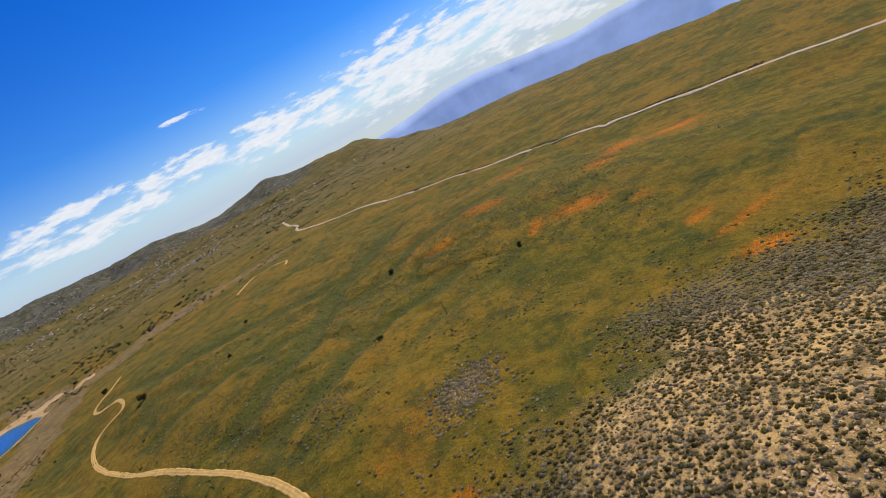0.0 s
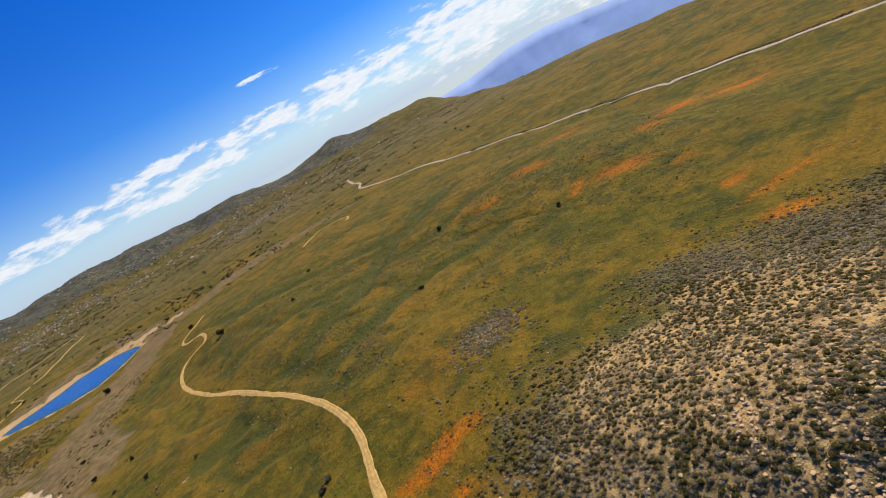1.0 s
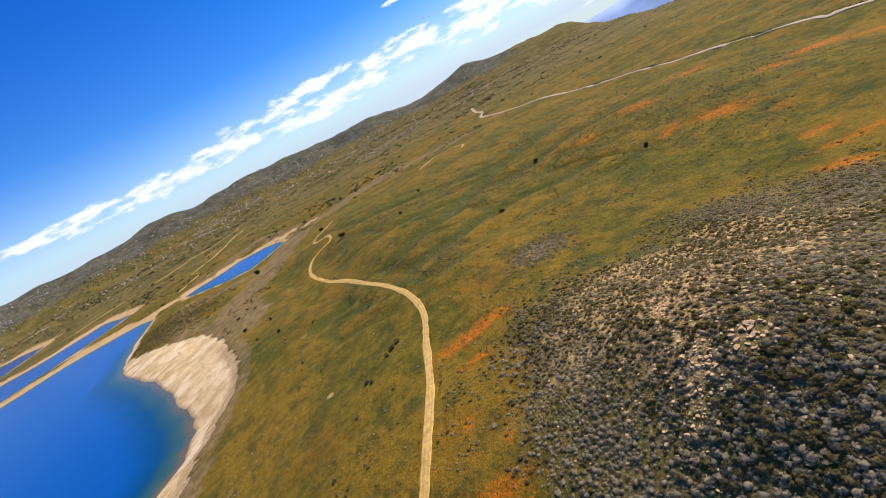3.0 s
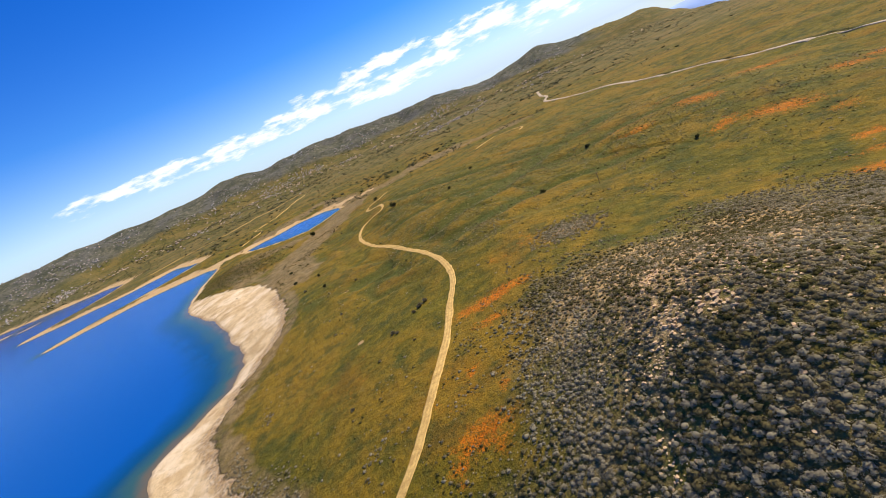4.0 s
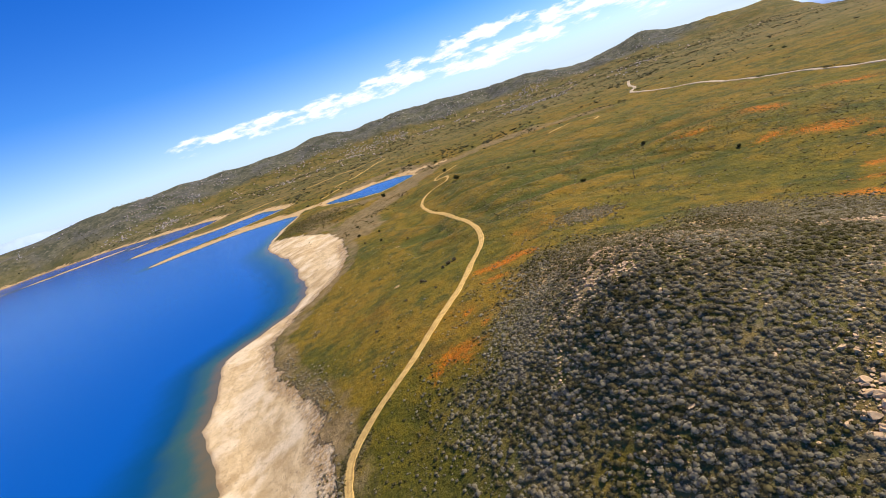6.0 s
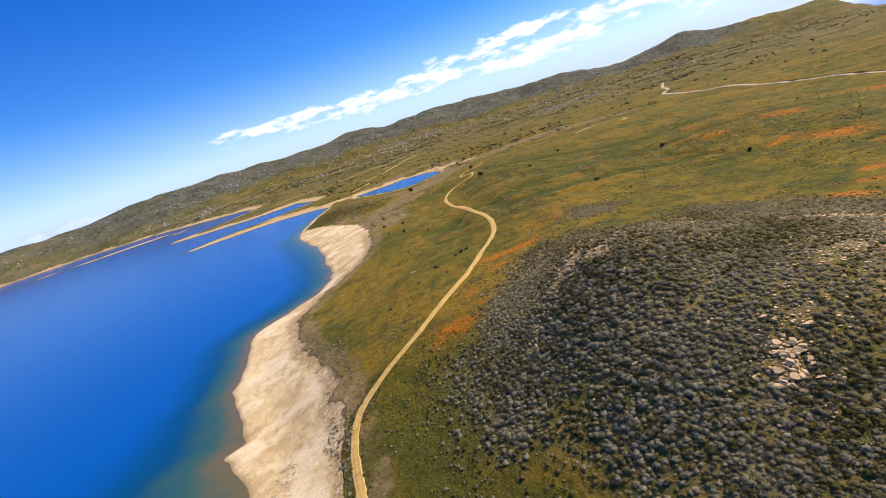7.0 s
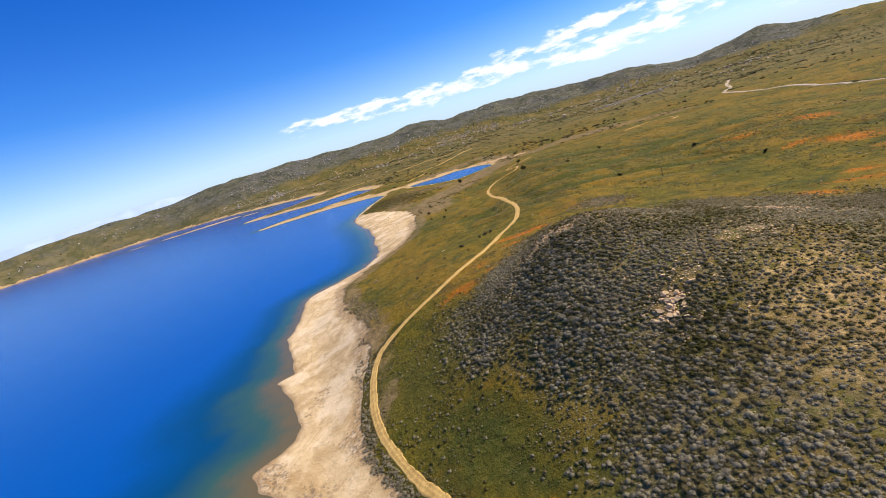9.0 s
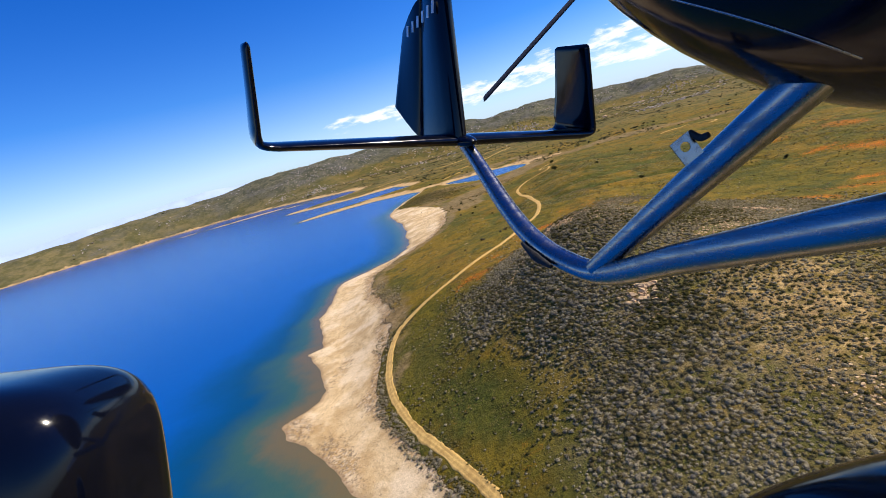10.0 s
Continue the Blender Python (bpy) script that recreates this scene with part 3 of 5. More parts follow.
ground = new("ground", mesh_of("ground", np.stack([X, Y, Z], 1), grid_faces(len(gx), len(gy)), M_GROUND, {
    "shore": np.clip(S, -20, 200), "poppy": poppy, "ochre": step(720, 860, Y), "hollow": 0.36 * hollows(X, Y) + np.maximum.reduce([0.9 * blob(X, Y, 20, -78, 50, 24, -43), 0.72 * blob(X, Y, -8, -38, 56, 38, -50), 0.8 * blob(X, Y, 60, -125, 40, 25, -30)]), "dry": np.maximum(0.4 * step(1100, 1700, r0), 0.85 * step(1200, 1600, r0) * step(-20, -34, az0)), "cover": cover, "bare": np.maximum(cover * (0.10 + 0.72 * top) + 0.06 * thin_scrub(X, Y) * step(12, -6, inland(X, Y, SCRUB)), clearing),
    "beach": np.maximum(step(20, 8, course_distance(X, Y, SANDBANK) + 6 * fbm(X, Y, 30, 3, 79)), np.where(X < 80 + 220 * (Y < -60), step(1.0, -1.0, (S - beach_width(Y) * (Y < 640) - np.where(X > -310, 9, 12 + (28 + 18 * fbm(X, Y, 90, 3, 77)) * step(-1500, -950, X)) * (Y >= 640)) / 9), 0)) * (Y < 2000) * (1 - (1 - step(4.0, 8.0, course_distance(X, Y, TRACK))) * (Y < 200)),
    "rim": np.maximum.reduce([step(9, 1, np.abs(S - beach_width(Y) + 3)) * (Y < 420), 1.1 * blob(X, Y, -78, -60, 14, 7, -35), 0.9 * blob(X, Y, -42, -84, 22, 7, -42), 0.55 * blob(X, Y, -80, -5, 5, 16)]),
    "bank": np.maximum.reduce([1.1 * step(50, 18, course_distance(X, Y, MUD)), 0.55 * blob(X, Y, -225, 700, 60, 85, 20), 0.85 * step(60, 22, river_distance(X, Y)), step(45, 15, np.abs(S - 80)) * step(330, 450, Y) * step(900, 760, Y) * (X < 0) * 0.7,
                       0.7 * step(16, 4, np.abs(S - beach_width(Y) - 6)) * step(-95, -70, Y) * (Y < 420) * step(-12, -30, X)]),
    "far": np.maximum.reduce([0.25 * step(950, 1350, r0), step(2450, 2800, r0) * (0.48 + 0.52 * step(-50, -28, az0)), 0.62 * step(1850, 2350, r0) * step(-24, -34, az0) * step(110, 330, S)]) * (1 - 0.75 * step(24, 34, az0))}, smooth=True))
tagged(ground, "rolling green meadow with poppies, scrub and a sandy shore", "ground", kind="structure")

wx, wy = spread(-340, 80, 7.0, -3100, 300, 1.06, 40), spread(-260, 1060, 8.0, -1450, 2050, 1.08, 40)
WX, WY = (a.ravel() for a in np.meshgrid(wx, wy, indexing="ij"))
lake = new("water", mesh_of("water", np.stack([WX, WY, 0 * WX], 1), grid_faces(len(wx), len(wy)), M_WATER,
                            {"depth": np.clip(-shore_distance(WX, WY) * (1 + 0.7 * step(15, 90, WY) + 1.8 * step(500, 900, WY)), 0, 200)}, smooth=True))
tagged(lake, "deep blue lake, brown and teal in the shallows", "lake", kind="structure")


# ---- roads ----
def road(name, points, width, material, label, lift=0.15):
    """A dirt track with two wheel ruts, laid over the ground along a smooth line."""
    p = np.array(points, float)
    k = np.r_[0, np.cumsum(np.hypot(*np.diff(p, axis=0).T))]
    at = np.arange(0, k[-1], 1.5 if width < 5 else 3.0)
    line = np.stack([knot_weights(k, at) @ p[:, 0], knot_weights(k, at) @ p[:, 1]], 1)
    way = np.gradient(line, axis=0)
    way /= np.linalg.norm(way, axis=1)[:, None]
    side = np.stack([way[:, 1], -way[:, 0]], 1)
    across = np.array([-0.56, -0.5, -0.34, -0.22, -0.1, 0.1, 0.22, 0.34, 0.5, 0.56])
    rise = np.array([-0.6, 0.02, 0.0, -0.09, 0.03, 0.03, -0.09, 0.0, 0.02, -0.6])
    rut = np.array([0.2, 0.1, 0.2, 0.9, 0.1, 0.1, 0.9, 0.2, 0.1, 0.2])
    wide = width * (1 + 0.22 * fbm(at, 0 * at, 18, 4, 4))
    q = line[:, None, :] + side[:, None, :] * (across[None, :, None] * wide[:, None, None])
    q[:, (0, 1, -2, -1)] += 0.7 * fbm(q[:, (0, 1, -2, -1), 0], q[:, (0, 1, -2, -1), 1], 4.0, 3, 8)[..., None]
    base = np.maximum(heights(q[..., 0], q[..., 1]).reshape(q.shape[:2]), heights(line[:, 0], line[:, 1])[:, None] - 0.8)
    z = base + lift + rise
    z[:, (0, -1)] = heights(q[:, (0, -1), 0], q[:, (0, -1), 1]).reshape(-1, 2) - 0.3
    verts = np.concatenate([q, z[..., None]], 2).reshape(-1, 3)
    ob = new(name, mesh_of(name, verts, grid_faces(len(at), len(across)), material, {"rut": np.tile(rut, len(at))}, smooth=True))
    return tagged(ob, label, "road", kind="structure")


UPPER = [(650, -330), (600, -80), (565, 100), (532, 250), (514, 400), (508, 560), (500, 700), (484, 820), (468, 900), (464, 950), (480, 1000),
         (515, 1060), (540, 1150), (600, 1300)]
LOOP = [(290, 700), (306, 730), (298, 770), (268, 790), (240, 760), (214, 728)]
FARSIDE = [(-280, 1010), (-245, 1090), (-275, 1180), (-230, 1260), (-200, 1400), (-160, 1550)]
FARTRACK = [(-620, 1350), (-520, 1420), (-420, 1440), (-330, 1520), (-180, 1640)]
road("road_1", TRACK, 3.7, M_TRACK, "winding tan dirt track with two wheel ruts")
road("road_2", UPPER, 7.0, M_GRAVEL, "pale gravel road along the hillside", 0.6)
road("road_3", LOOP, 3.0, M_TRACK, "narrow dirt track with a hairpin bend", 0.5)
road("road_4", FARSIDE, 2.6, M_TRACK, "dirt track on the far shore", 0.8)
road("road_5", FARTRACK, 2.6, M_TRACK, "faint dirt track across the far meadow", 0.8)


# ---- shrubs ----
def bush_shape(seed, leaves, spread_out=0.5, tall=0.75):
    """A shrub of about unit radius: a knobbly core in many small leaf tufts."""
    rng = np.random.default_rng(seed)
    g = (1 + 5**0.5) / 2
    ico = np.array([(-1, g, 0), (1, g, 0), (-1, -g, 0), (1, -g, 0), (0, -1, g), (0, 1, g), (0, -1, -g), (0, 1, -g),
                    (g, 0, -1), (g, 0, 1), (-g, 0, -1), (-g, 0, 1)]) / np.hypot(1, g)
    tri = np.array([(0, 11, 5), (0, 5, 1), (0, 1, 7), (0, 7, 10), (0, 10, 11), (1, 5, 9), (5, 11, 4), (11, 10, 2), (10, 7, 6),
                    (7, 1, 8), (3, 9, 4), (3, 4, 2), (3, 2, 6), (3, 6, 8), (3, 8, 9), (4, 9, 5), (2, 4, 11), (6, 2, 10),
                    (8, 6, 7), (9, 8, 1)])
    v = [ico * rng.uniform(0.55, 0.85, (12, 1))]
    f = [tri]
    n = 12
    lobes = rng.normal(size=(7, 3))
    lobes /= np.linalg.norm(lobes, axis=1)[:, None]
    for _ in range(leaves):
        d = lobes[rng.integers(7)] * 0.8 + rng.normal(size=3) * 0.6
        d[2] = abs(d[2]) if rng.random() < 0.8 else d[2]
        d /= np.linalg.norm(d)
        r = rng.uniform(0.72, 1.08)
        a = np.cross(d, rng.normal(size=3))
        a /= np.linalg.norm(a)
        b = np.cross(d, a)
        w, h = rng.uniform(0.15, 0.28), rng.uniform(0.18, 0.34)
        tilt = d * rng.uniform(-0.1, 0.5) * spread_out
        v.append(np.array([d * r - a * w, d * r + a * w, d * r + b * h + tilt]))
        f.append(np.array([[n, n + 1, n + 2]]))
        n += 3
    v = np.concatenate(v)
    v[:, 2] = v[:, 2] * tall + 0.35
    return v, np.concatenate(f)


def scatter(name, shapes, x, y, size, rng, material, label, category, tint=None, squash=(0.52, 0.78), sink=0.1, soft=False):
    """Many shrubs as one mesh of kind stuff; soft: the leaves are shaded as the round bush that they make up."""
    n = len(x)
    z = heights(x, y)
    pick, turn = rng.integers(len(shapes), size=n), rng.uniform(0, 2 * np.pi, n)
    tall = rng.uniform(*squash, n)
    tint = rng.random(n) if tint is None else tint
    verts, faces, tints, rounds, base = [], [], [], [], 0
    for k, (sv, sf) in enumerate(shapes):
        i = np.flatnonzero(pick == k)
        if not len(i):
            continue
        c, s = np.cos(turn[i])[:, None], np.sin(turn[i])[:, None]
        px = (sv[:, 0] * c - sv[:, 1] * s) * size[i, None] + x[i, None]
        py = (sv[:, 0] * s + sv[:, 1] * c) * size[i, None] + y[i, None]
        pz = sv[:, 2] * (size[i] * tall[i])[:, None] + (z[i] - sink * size[i])[:, None]
        verts.append(np.stack([px, py, pz], -1).reshape(-1, 3))
        faces.append((sf[None] + (np.arange(len(i)) * len(sv))[:, None, None] + base).reshape(-1, 3))
        tints.append(np.repeat(tint[i], len(sv)))
        if soft:
            out = sv - (0, 0, 0.1) + np.repeat(np.random.default_rng(k).normal(0, 0.16, (-(-len(sv) // 3), 3)), 3, axis=0)[:len(sv)]
            nx, ny = out[:, 0] * c - out[:, 1] * s, out[:, 0] * s + out[:, 1] * c
            rounds.append(np.stack([nx, ny, np.broadcast_to(out[:, 2], nx.shape)], -1).reshape(-1, 3))
        base += len(i) * len(sv)
    ob = new(name, mesh_of(name, np.concatenate(verts), np.concatenate(faces), material, {"tint": np.concatenate(tints)}, smooth=soft))
    if soft:
        n = np.concatenate(rounds)
        ob.data.normals_split_custom_set_from_vertices((n / np.linalg.norm(n, axis=1)[:, None]).astype(np.float32))
    return tagged(ob, label, category, kind="stuff")


def dart(rng, x0, x1, y0, y1, gap):
    """Points of a jittered grid."""
    x, y = np.meshgrid(np.arange(x0, x1, gap), np.arange(y0, y1, gap))
    return (x + rng.uniform(-0.48, 0.48, x.shape) * gap).ravel(), (y + rng.uniform(-0.48, 0.48, y.shape) * gap).ravel()


rng = np.random.default_rng(7)
dense_shapes = [bush_shape(s, 42) for s in range(10)]
far_shapes = [bush_shape(40 + s, 9) for s in range(4)]


def off_track(x, y, least):
    return course_distance(x, y, TRACK) > least


# Boulder piles: centre, spread along and across, turn, count, least and greatest radius.
PILES = [(83, -62.5, 7.2, 5.2, 60, 92, 0.5, 1.5), (92, -54, 6, 3, 20, 14, 0.3, 0.8), (61, 20, 5, 3.5, 20, 34, 0.35, 0.9), (60, -6, 6, 4, -20, 34, 0.4, 1.0),
         (48, -2, 12, 3.6, 28, 46, 0.3, 0.95), (138, -3, 13, 6, -25, 34, 0.4, 1.0), (33, -18, 7, 2.2, 70, 8, 0.3, 0.7), (114, -36, 12, 5, 25, 8, 0.4, 1.0),
         (124, -117, 6, 4, 0, 8, 0.4, 1.0), (54.3, -49, 0.5, 0.5, 0, 1, 1.1, 1.2), (76, -48, 2.5, 1.2, 0, 4, 0.5, 1.0), (88, -51, 3.5, 2, 0, 8, 0.4, 1.1), (44, -53, 3, 2.5, 40, 7, 0.3, 0.7),
         (43, -36, 1.5, 2, 0, 3, 0.3, 0.7), (70, 5, 16, 14, 0, 12, 0.25, 0.65), (-64, 24, 9, 7, 0, 10, 0.2, 0.5), (-42, 282, 2, 1.2, 0, 4, 0.4, 0.9), (-35, 164.5, 1.8, 1.1, 20, 6, 0.4, 0.9), (90, 139, 8, 4, 15, 14, 0.3, 0.9)]


def off_piles(x, y):
    """True where no boulder pile keeps the shrubs away."""
    bare = np.maximum.reduce([blob(x, y, cx, cy, 0.8 * ra, 0.8 * rb, turn) for cx, cy, ra, rb, turn, count, lo, hi in PILES[:8]])
    return bare < 0.4


# Closed sage scrub on the hill.
x, y = dart(rng, -16, 205, -160, 108, 1.22)
want = scrub_cover(x, y) * (1 - 0.34 * sparse_top(x, y)) * np.clip(1.15 + 1.0 * fbm(x, y, 17, 3, 31), 0.45, 1)
keep = (rng.random(len(x)) < want) & off_track(x, y, 3.4)
keep &= off_piles(x, y)
x, y = x[keep], y[keep]
leafy_ones = rng.random(len(x)) < np.clip(0.27 + 0.6 * fbm(x, y, 20, 3, 37) + 0.3 * (1 - scrub_cover(x, y)) + 0.35 * sparse_top(x, y), 0.04, 0.75)
size = (0.66 + 0.72 * rng.random(len(x)) ** 1.3) * (1 - 0.3 * np.maximum.reduce([sparse_top(x, y), step(90, 130, x), 0.8 * thin_scrub(x, y)])) * (1 + 0.25 * fbm(x, y, 30, 2, 33))
# The west slope turns from the sun; a paler tint stands in for light.
grey = np.clip(0.5 + 0.9 * fbm(x, y, 22, 3, 35) + 0.5 * step(70, 30, x + 0.4 * y) + rng.normal(0, 0.2, len(x)), 0, 1)
for name, some, leaf, label in (("sage_scrub", ~leafy_ones, M_SAGE, "grey sage scrub covering the hill"),
                                ("green_scrub", leafy_ones, M_GREENLEAF, "olive-green shrubs among the sage")):
    scatter(name, dense_shapes, x[some], y[some], size[some], rng, leaf, label, "shrubs", grey[some], soft=True)

# The scrub goes on over the hill's southern and eastern back.
rng_o = np.random.default_rng(17)
x, y = dart(rng_o, 40, 330, -330, 108, 1.9)
keep = ((y < -159) | (x > 204)) & off_track(x, y, 3.4) & (rng_o.random(len(x)) < scrub_cover(x, y))
x, y = x[keep], y[keep]
scatter("outer_scrub", far_shapes, x, y, rng_o.uniform(0.6, 1.3, len(x)), rng_o, M_SAGE, "grey sage scrub on the hill's far back", "shrubs", soft=True)

# Small tufts between them on the open shoulder.
x, y = dart(rng, -10, 190, -140, 110, 1.25)
keep = off_piles(x, y) & (rng.random(len(x)) < 0.52 * step(8, -6, inland(x, y, SCRUB)) * np.maximum.reduce([sparse_top(x, y), 0.9 * thin_scrub(x, y), 0.75 + 0 * x]))
scatter("low_tufts", far_shapes, x[keep], y[keep], rng.uniform(0.28, 0.55, keep.sum()), rng, M_SAGE,
        "small dry tufts between the shrubs", "shrubs")

# Loose shrubs that thin out into the meadow.
x, y = dart(rng, -110, 260, -150, 330, 1.9)
d = inland(x, y, SCRUB)
want = 1.0 * step(52, -8, d) * np.clip(0.34 + 2.6 * fbm(x, y, 13, 4, 41), 0, 1) + 0.07 * np.clip(0.3 + 1.8 * fbm(x, y, 40, 3, 43), 0, 1)
patch = np.maximum.reduce([blob(x, y, 91, 140, 15, 11, 20), blob(x, y, 150, 150, 16, 12), 0.7 * blob(x, y, 62, 205, 22, 30, -30),
                           0.6 * blob(x, y, 30, 290, 14, 40, 15), blob(x, y, -34, 58, 6, 4, 30), blob(x, y, -58, 5, 7, 16, 10),
                           0.8 * blob(x, y, -75, 92, 5, 9, 30), 0.6 * blob(x, y, -62, 305, 9, 14, 30), 0.7 * blob(x, y, -92, 390, 8, 25, 15), 0.8 * blob(x, y, -94, 152, 4, 8, 20),
                           0.6 * blob(x, y, -25, 98, 9, 5)])
keep = (rng.random(len(x)) < np.maximum(want, 0.7 * patch)) & off_track(x, y, 3.0) & (shore_distance(x, y) > beach_width(y) * 0.9)
x, y = x[keep], y[keep]
grey_ones = rng.random(len(x)) < 0.6
for name, some, leaf, label in (("meadow_shrubs", grey_ones, M_SAGE, "scattered grey shrubs in the meadow"),
                                ("green_meadow_shrubs", ~grey_ones, M_GREENLEAF, "scattered low green shrubs in the meadow")):
    scatter(name, dense_shapes, x[some], y[some], 0.32 + 0.70 * rng.random(some.sum()) ** 1.7, rng, leaf, label, "shrubs", squash=(0.42, 0.66), soft=True)
# Low green tufts between the track and the foot of the hill.
x, y = dart(rng, -60, 90, -150, 60, 1.0)
d = inland(x, y, SCRUB)
keep = (rng.random(len(x)) < 0.6 * step(48, 4, d) * step(-12, 0, d) * np.clip(0.25 + 2.2 * fbm(x, y, 9, 4, 45), 0, 1)) & off_track(x, y, 2.6) & (shore_distance(x, y) > beach_width(y) + 6)
scatter("meadow_tufts", far_shapes, x[keep], y[keep], rng.uniform(0.18, 0.42, keep.sum()), rng, M_GREENLEAF, "low green tufts in the meadow grass", "shrubs", squash=(0.35, 0.6))
# A dark green verge hugging the track.
x, y = dart(rng, -60, 110, -230, 30, 0.75)
d = course_distance(x, y, TRACK) + 0.7 * fbm(x, y, 6, 3, 47)
west = course_distance(x - 2.5, y - 1.0, TRACK) > course_distance(x, y, TRACK)
keep = (rng.random(len(x)) < np.where(west, 1.0, 0.55) * step(5.8, 4.0, d) * np.clip(0.7 + 1.6 * fbm(x, y, 11, 3, 49), 0, 1)) & off_track(x, y, 2.0)
scatter("verge_growth", far_shapes, x[keep], y[keep], rng.uniform(0.35, 0.8, keep.sum()), rng, M_GREENLEAF, "dark green growth along the edge of the track", "shrubs", squash=(0.4, 0.7))
# Low brush in drifts over the long slope.
x, y = dart(rng, 0, 420, 110, 620, 2.2)
want = step(0.08, 0.35, fbm(x + 0.4 * y, 0.5 * y, 75, 4, 61)) * 0.85 * step(420, 330, x)
drift = np.maximum.reduce([blob(x, y, 150, 350, 60, 40, 30), blob(x, y, 85, 290, 40, 24, 30), blob(x, y, 270, 440, 60, 40, 20),
                           blob(x, y, 290, 205, 45, 26, 20), blob(x, y, 230, 335, 30, 20)])
want = np.maximum.reduce([want * 0.5, 0.03 + 0.22 * np.clip(2.5 * fbm(x, y, 45, 4, 67), 0, 1), 0.35 * np.clip(hollows(x, y) - 1.2, 0, 1), 0.8 * drift * np.clip(0.6 + 1.4 * fbm(x, y, 18, 3, 63), 0, 1)])
keep = (rng.random(len(x)) < want) & off_track(x, y, 4)
x, y = x[keep], y[keep]
grey_ones = rng.random(len(x)) < 0.5
for name, some, leaf, label in (("slope_brush", grey_ones, M_SAGE, "drifts of low grey brush on the long slope"),
                                ("green_slope_brush", ~grey_ones, M_GREENLEAF, "drifts of low green brush on the long slope")):
    scatter(name, far_shapes, x[some], y[some], 0.35 + 0.8 * rng.random(some.sum()) ** 1.5, rng, leaf, label, "shrubs")
# A grey thicket round a rock outcrop.
x, y = dart(rng, 66, 118, 118, 164, 1.1)
keep = rng.random(len(x)) < 1.3 * blob(x, y, 91, 140, 16, 10, 20) * np.clip(0.8 + fbm(x, y, 7, 3, 99), 0, 1)
scatter("outcrop_brush", dense_shapes, x[keep], y[keep], rng.uniform(0.5, 1.25, keep.sum()), rng, M_SAGE, "pale grey thicket round a rock outcrop", "shrubs",
        rng.uniform(0.0, 1.0, keep.sum()))
# A second, closer set in the brushy patches.
x, y = dart(rng, -110, 190, -110, 340, 1.9)
patch = np.maximum.reduce([blob(x, y, 91, 140, 14, 10, 20), blob(x, y, -34, 58, 6, 3, 30), blob(x, y, -58, 0, 5, 15, 10),
                           0.8 * blob(x, y, -94, 152, 3, 8, 20), 0.8 * blob(x, y, -74, 90, 4, 8, 30), 0.7 * step(9, 3, np.abs(shore_distance(x, y) - beach_width(y) - 4)) * step(20, 60, y) * step(260, 200, y),
                           0.5 * blob(x, y, 62, 205, 18, 26, -30)])
keep = (rng.random(len(x)) < 1.0 * patch * (patch > 0.25)) & off_track(x, y, 3.4) & (shore_distance(x, y) > beach_width(y) * 0.8)
scatter("grey_brush", dense_shapes, x[keep], y[keep], rng.uniform(0.5, 1.0, keep.sum()), rng, M_SAGE, "dense patches of grey brush",
        "shrubs")
# A hedge of grey brush between the beach and the track.
HEDGE = [(-50, 8), (-47, -8), (-42.5, -28), (-35, -49), (-26, -65), (-14, -79), (2, -95), (16, -112)]
x, y = dart(rng, -60, 30, -120, 15, 1.35)
d = course_distance(x, y, HEDGE) + 2.0 * fbm(x, y, 9, 3, 93)
keep = (rng.random(len(x)) < 1.0 * step(4.2, 2.2, d) * np.clip(0.8 + 1.6 * fbm(x, y, 12, 3, 94), 0, 1)) & off_track(x, y, 2.6)
scatter("hedge_brush", dense_shapes, x[keep], y[keep], rng.uniform(0.6, 1.3, keep.sum()), rng, M_SAGE, "grey brush in a hedge along the beach", "shrubs")
# Brush on the headland between the beach and the cove.
x, y = dart(rng, -310, -30, 430, 900, 3.4)
want = np.maximum(1.2 * blob(x, y, -225, 690, 62, 75, 20), 0.5 * blob(x, y, -95, 560, 30, 120, -15) * np.clip(0.5 + 1.5 * fbm(x, y, 25, 3, 91), 0, 1))
keep = (rng.random(len(x)) < 1.1 * want * (want > 0.12)) & (shore_distance(x, y) > 12) & (shore_distance(x, y) > beach_width(y) * (y < 640))
scatter("headland_brush", far_shapes, x[keep], y[keep], rng.uniform(0.9, 2.0, keep.sum()), rng, M_GREENLEAF, "olive-grey brush on the headland", "shrubs")
# Far scrub, trees and brush across the valley.
x, y = dart(rng, -1500, 1500, 330, 3000, 13)
r = np.hypot(x - 20, y + 100)
s = shore_distance(x, y)
want = 0.05 + 0.32 * np.clip(0.1 + 2.2 * fbm(x, y, 120, 4, 51), 0, 1) * step(500, 1200, r) + 0.7 * step(1450, 1850, r) * np.clip(0.3 + 2 * fbm(x, y, 160, 3, 53), 0, 1)
want = np.maximum(want, 0.7 * step(60, 20, np.abs(s - 70)) * (y > 560) * np.clip(0.4 + 2 * fbm(x, y, 40, 2, 55), 0, 1))
want = np.maximum(want, 0.6 * blob(x, y, -20, 1250, 330, 60, 8))
want = np.maximum(want, 0.55 * step(70, 40, river_distance(x, y)) * np.clip(0.3 + 2 * fbm(x, y, 45, 3, 57), 0, 1))
want = np.maximum(want, 0.8 * blob(x, y, -245, 740, 45, 90, 25))
want = want * (1 - 0.75 * step(-350, -700, x))
keep = (rng.random(len(x)) < want) & (s > 26) & (np.abs(np.degrees(np.arctan2(x - 20, y + 100))) < 75)
x, y, r = x[keep], y[keep], r[keep]
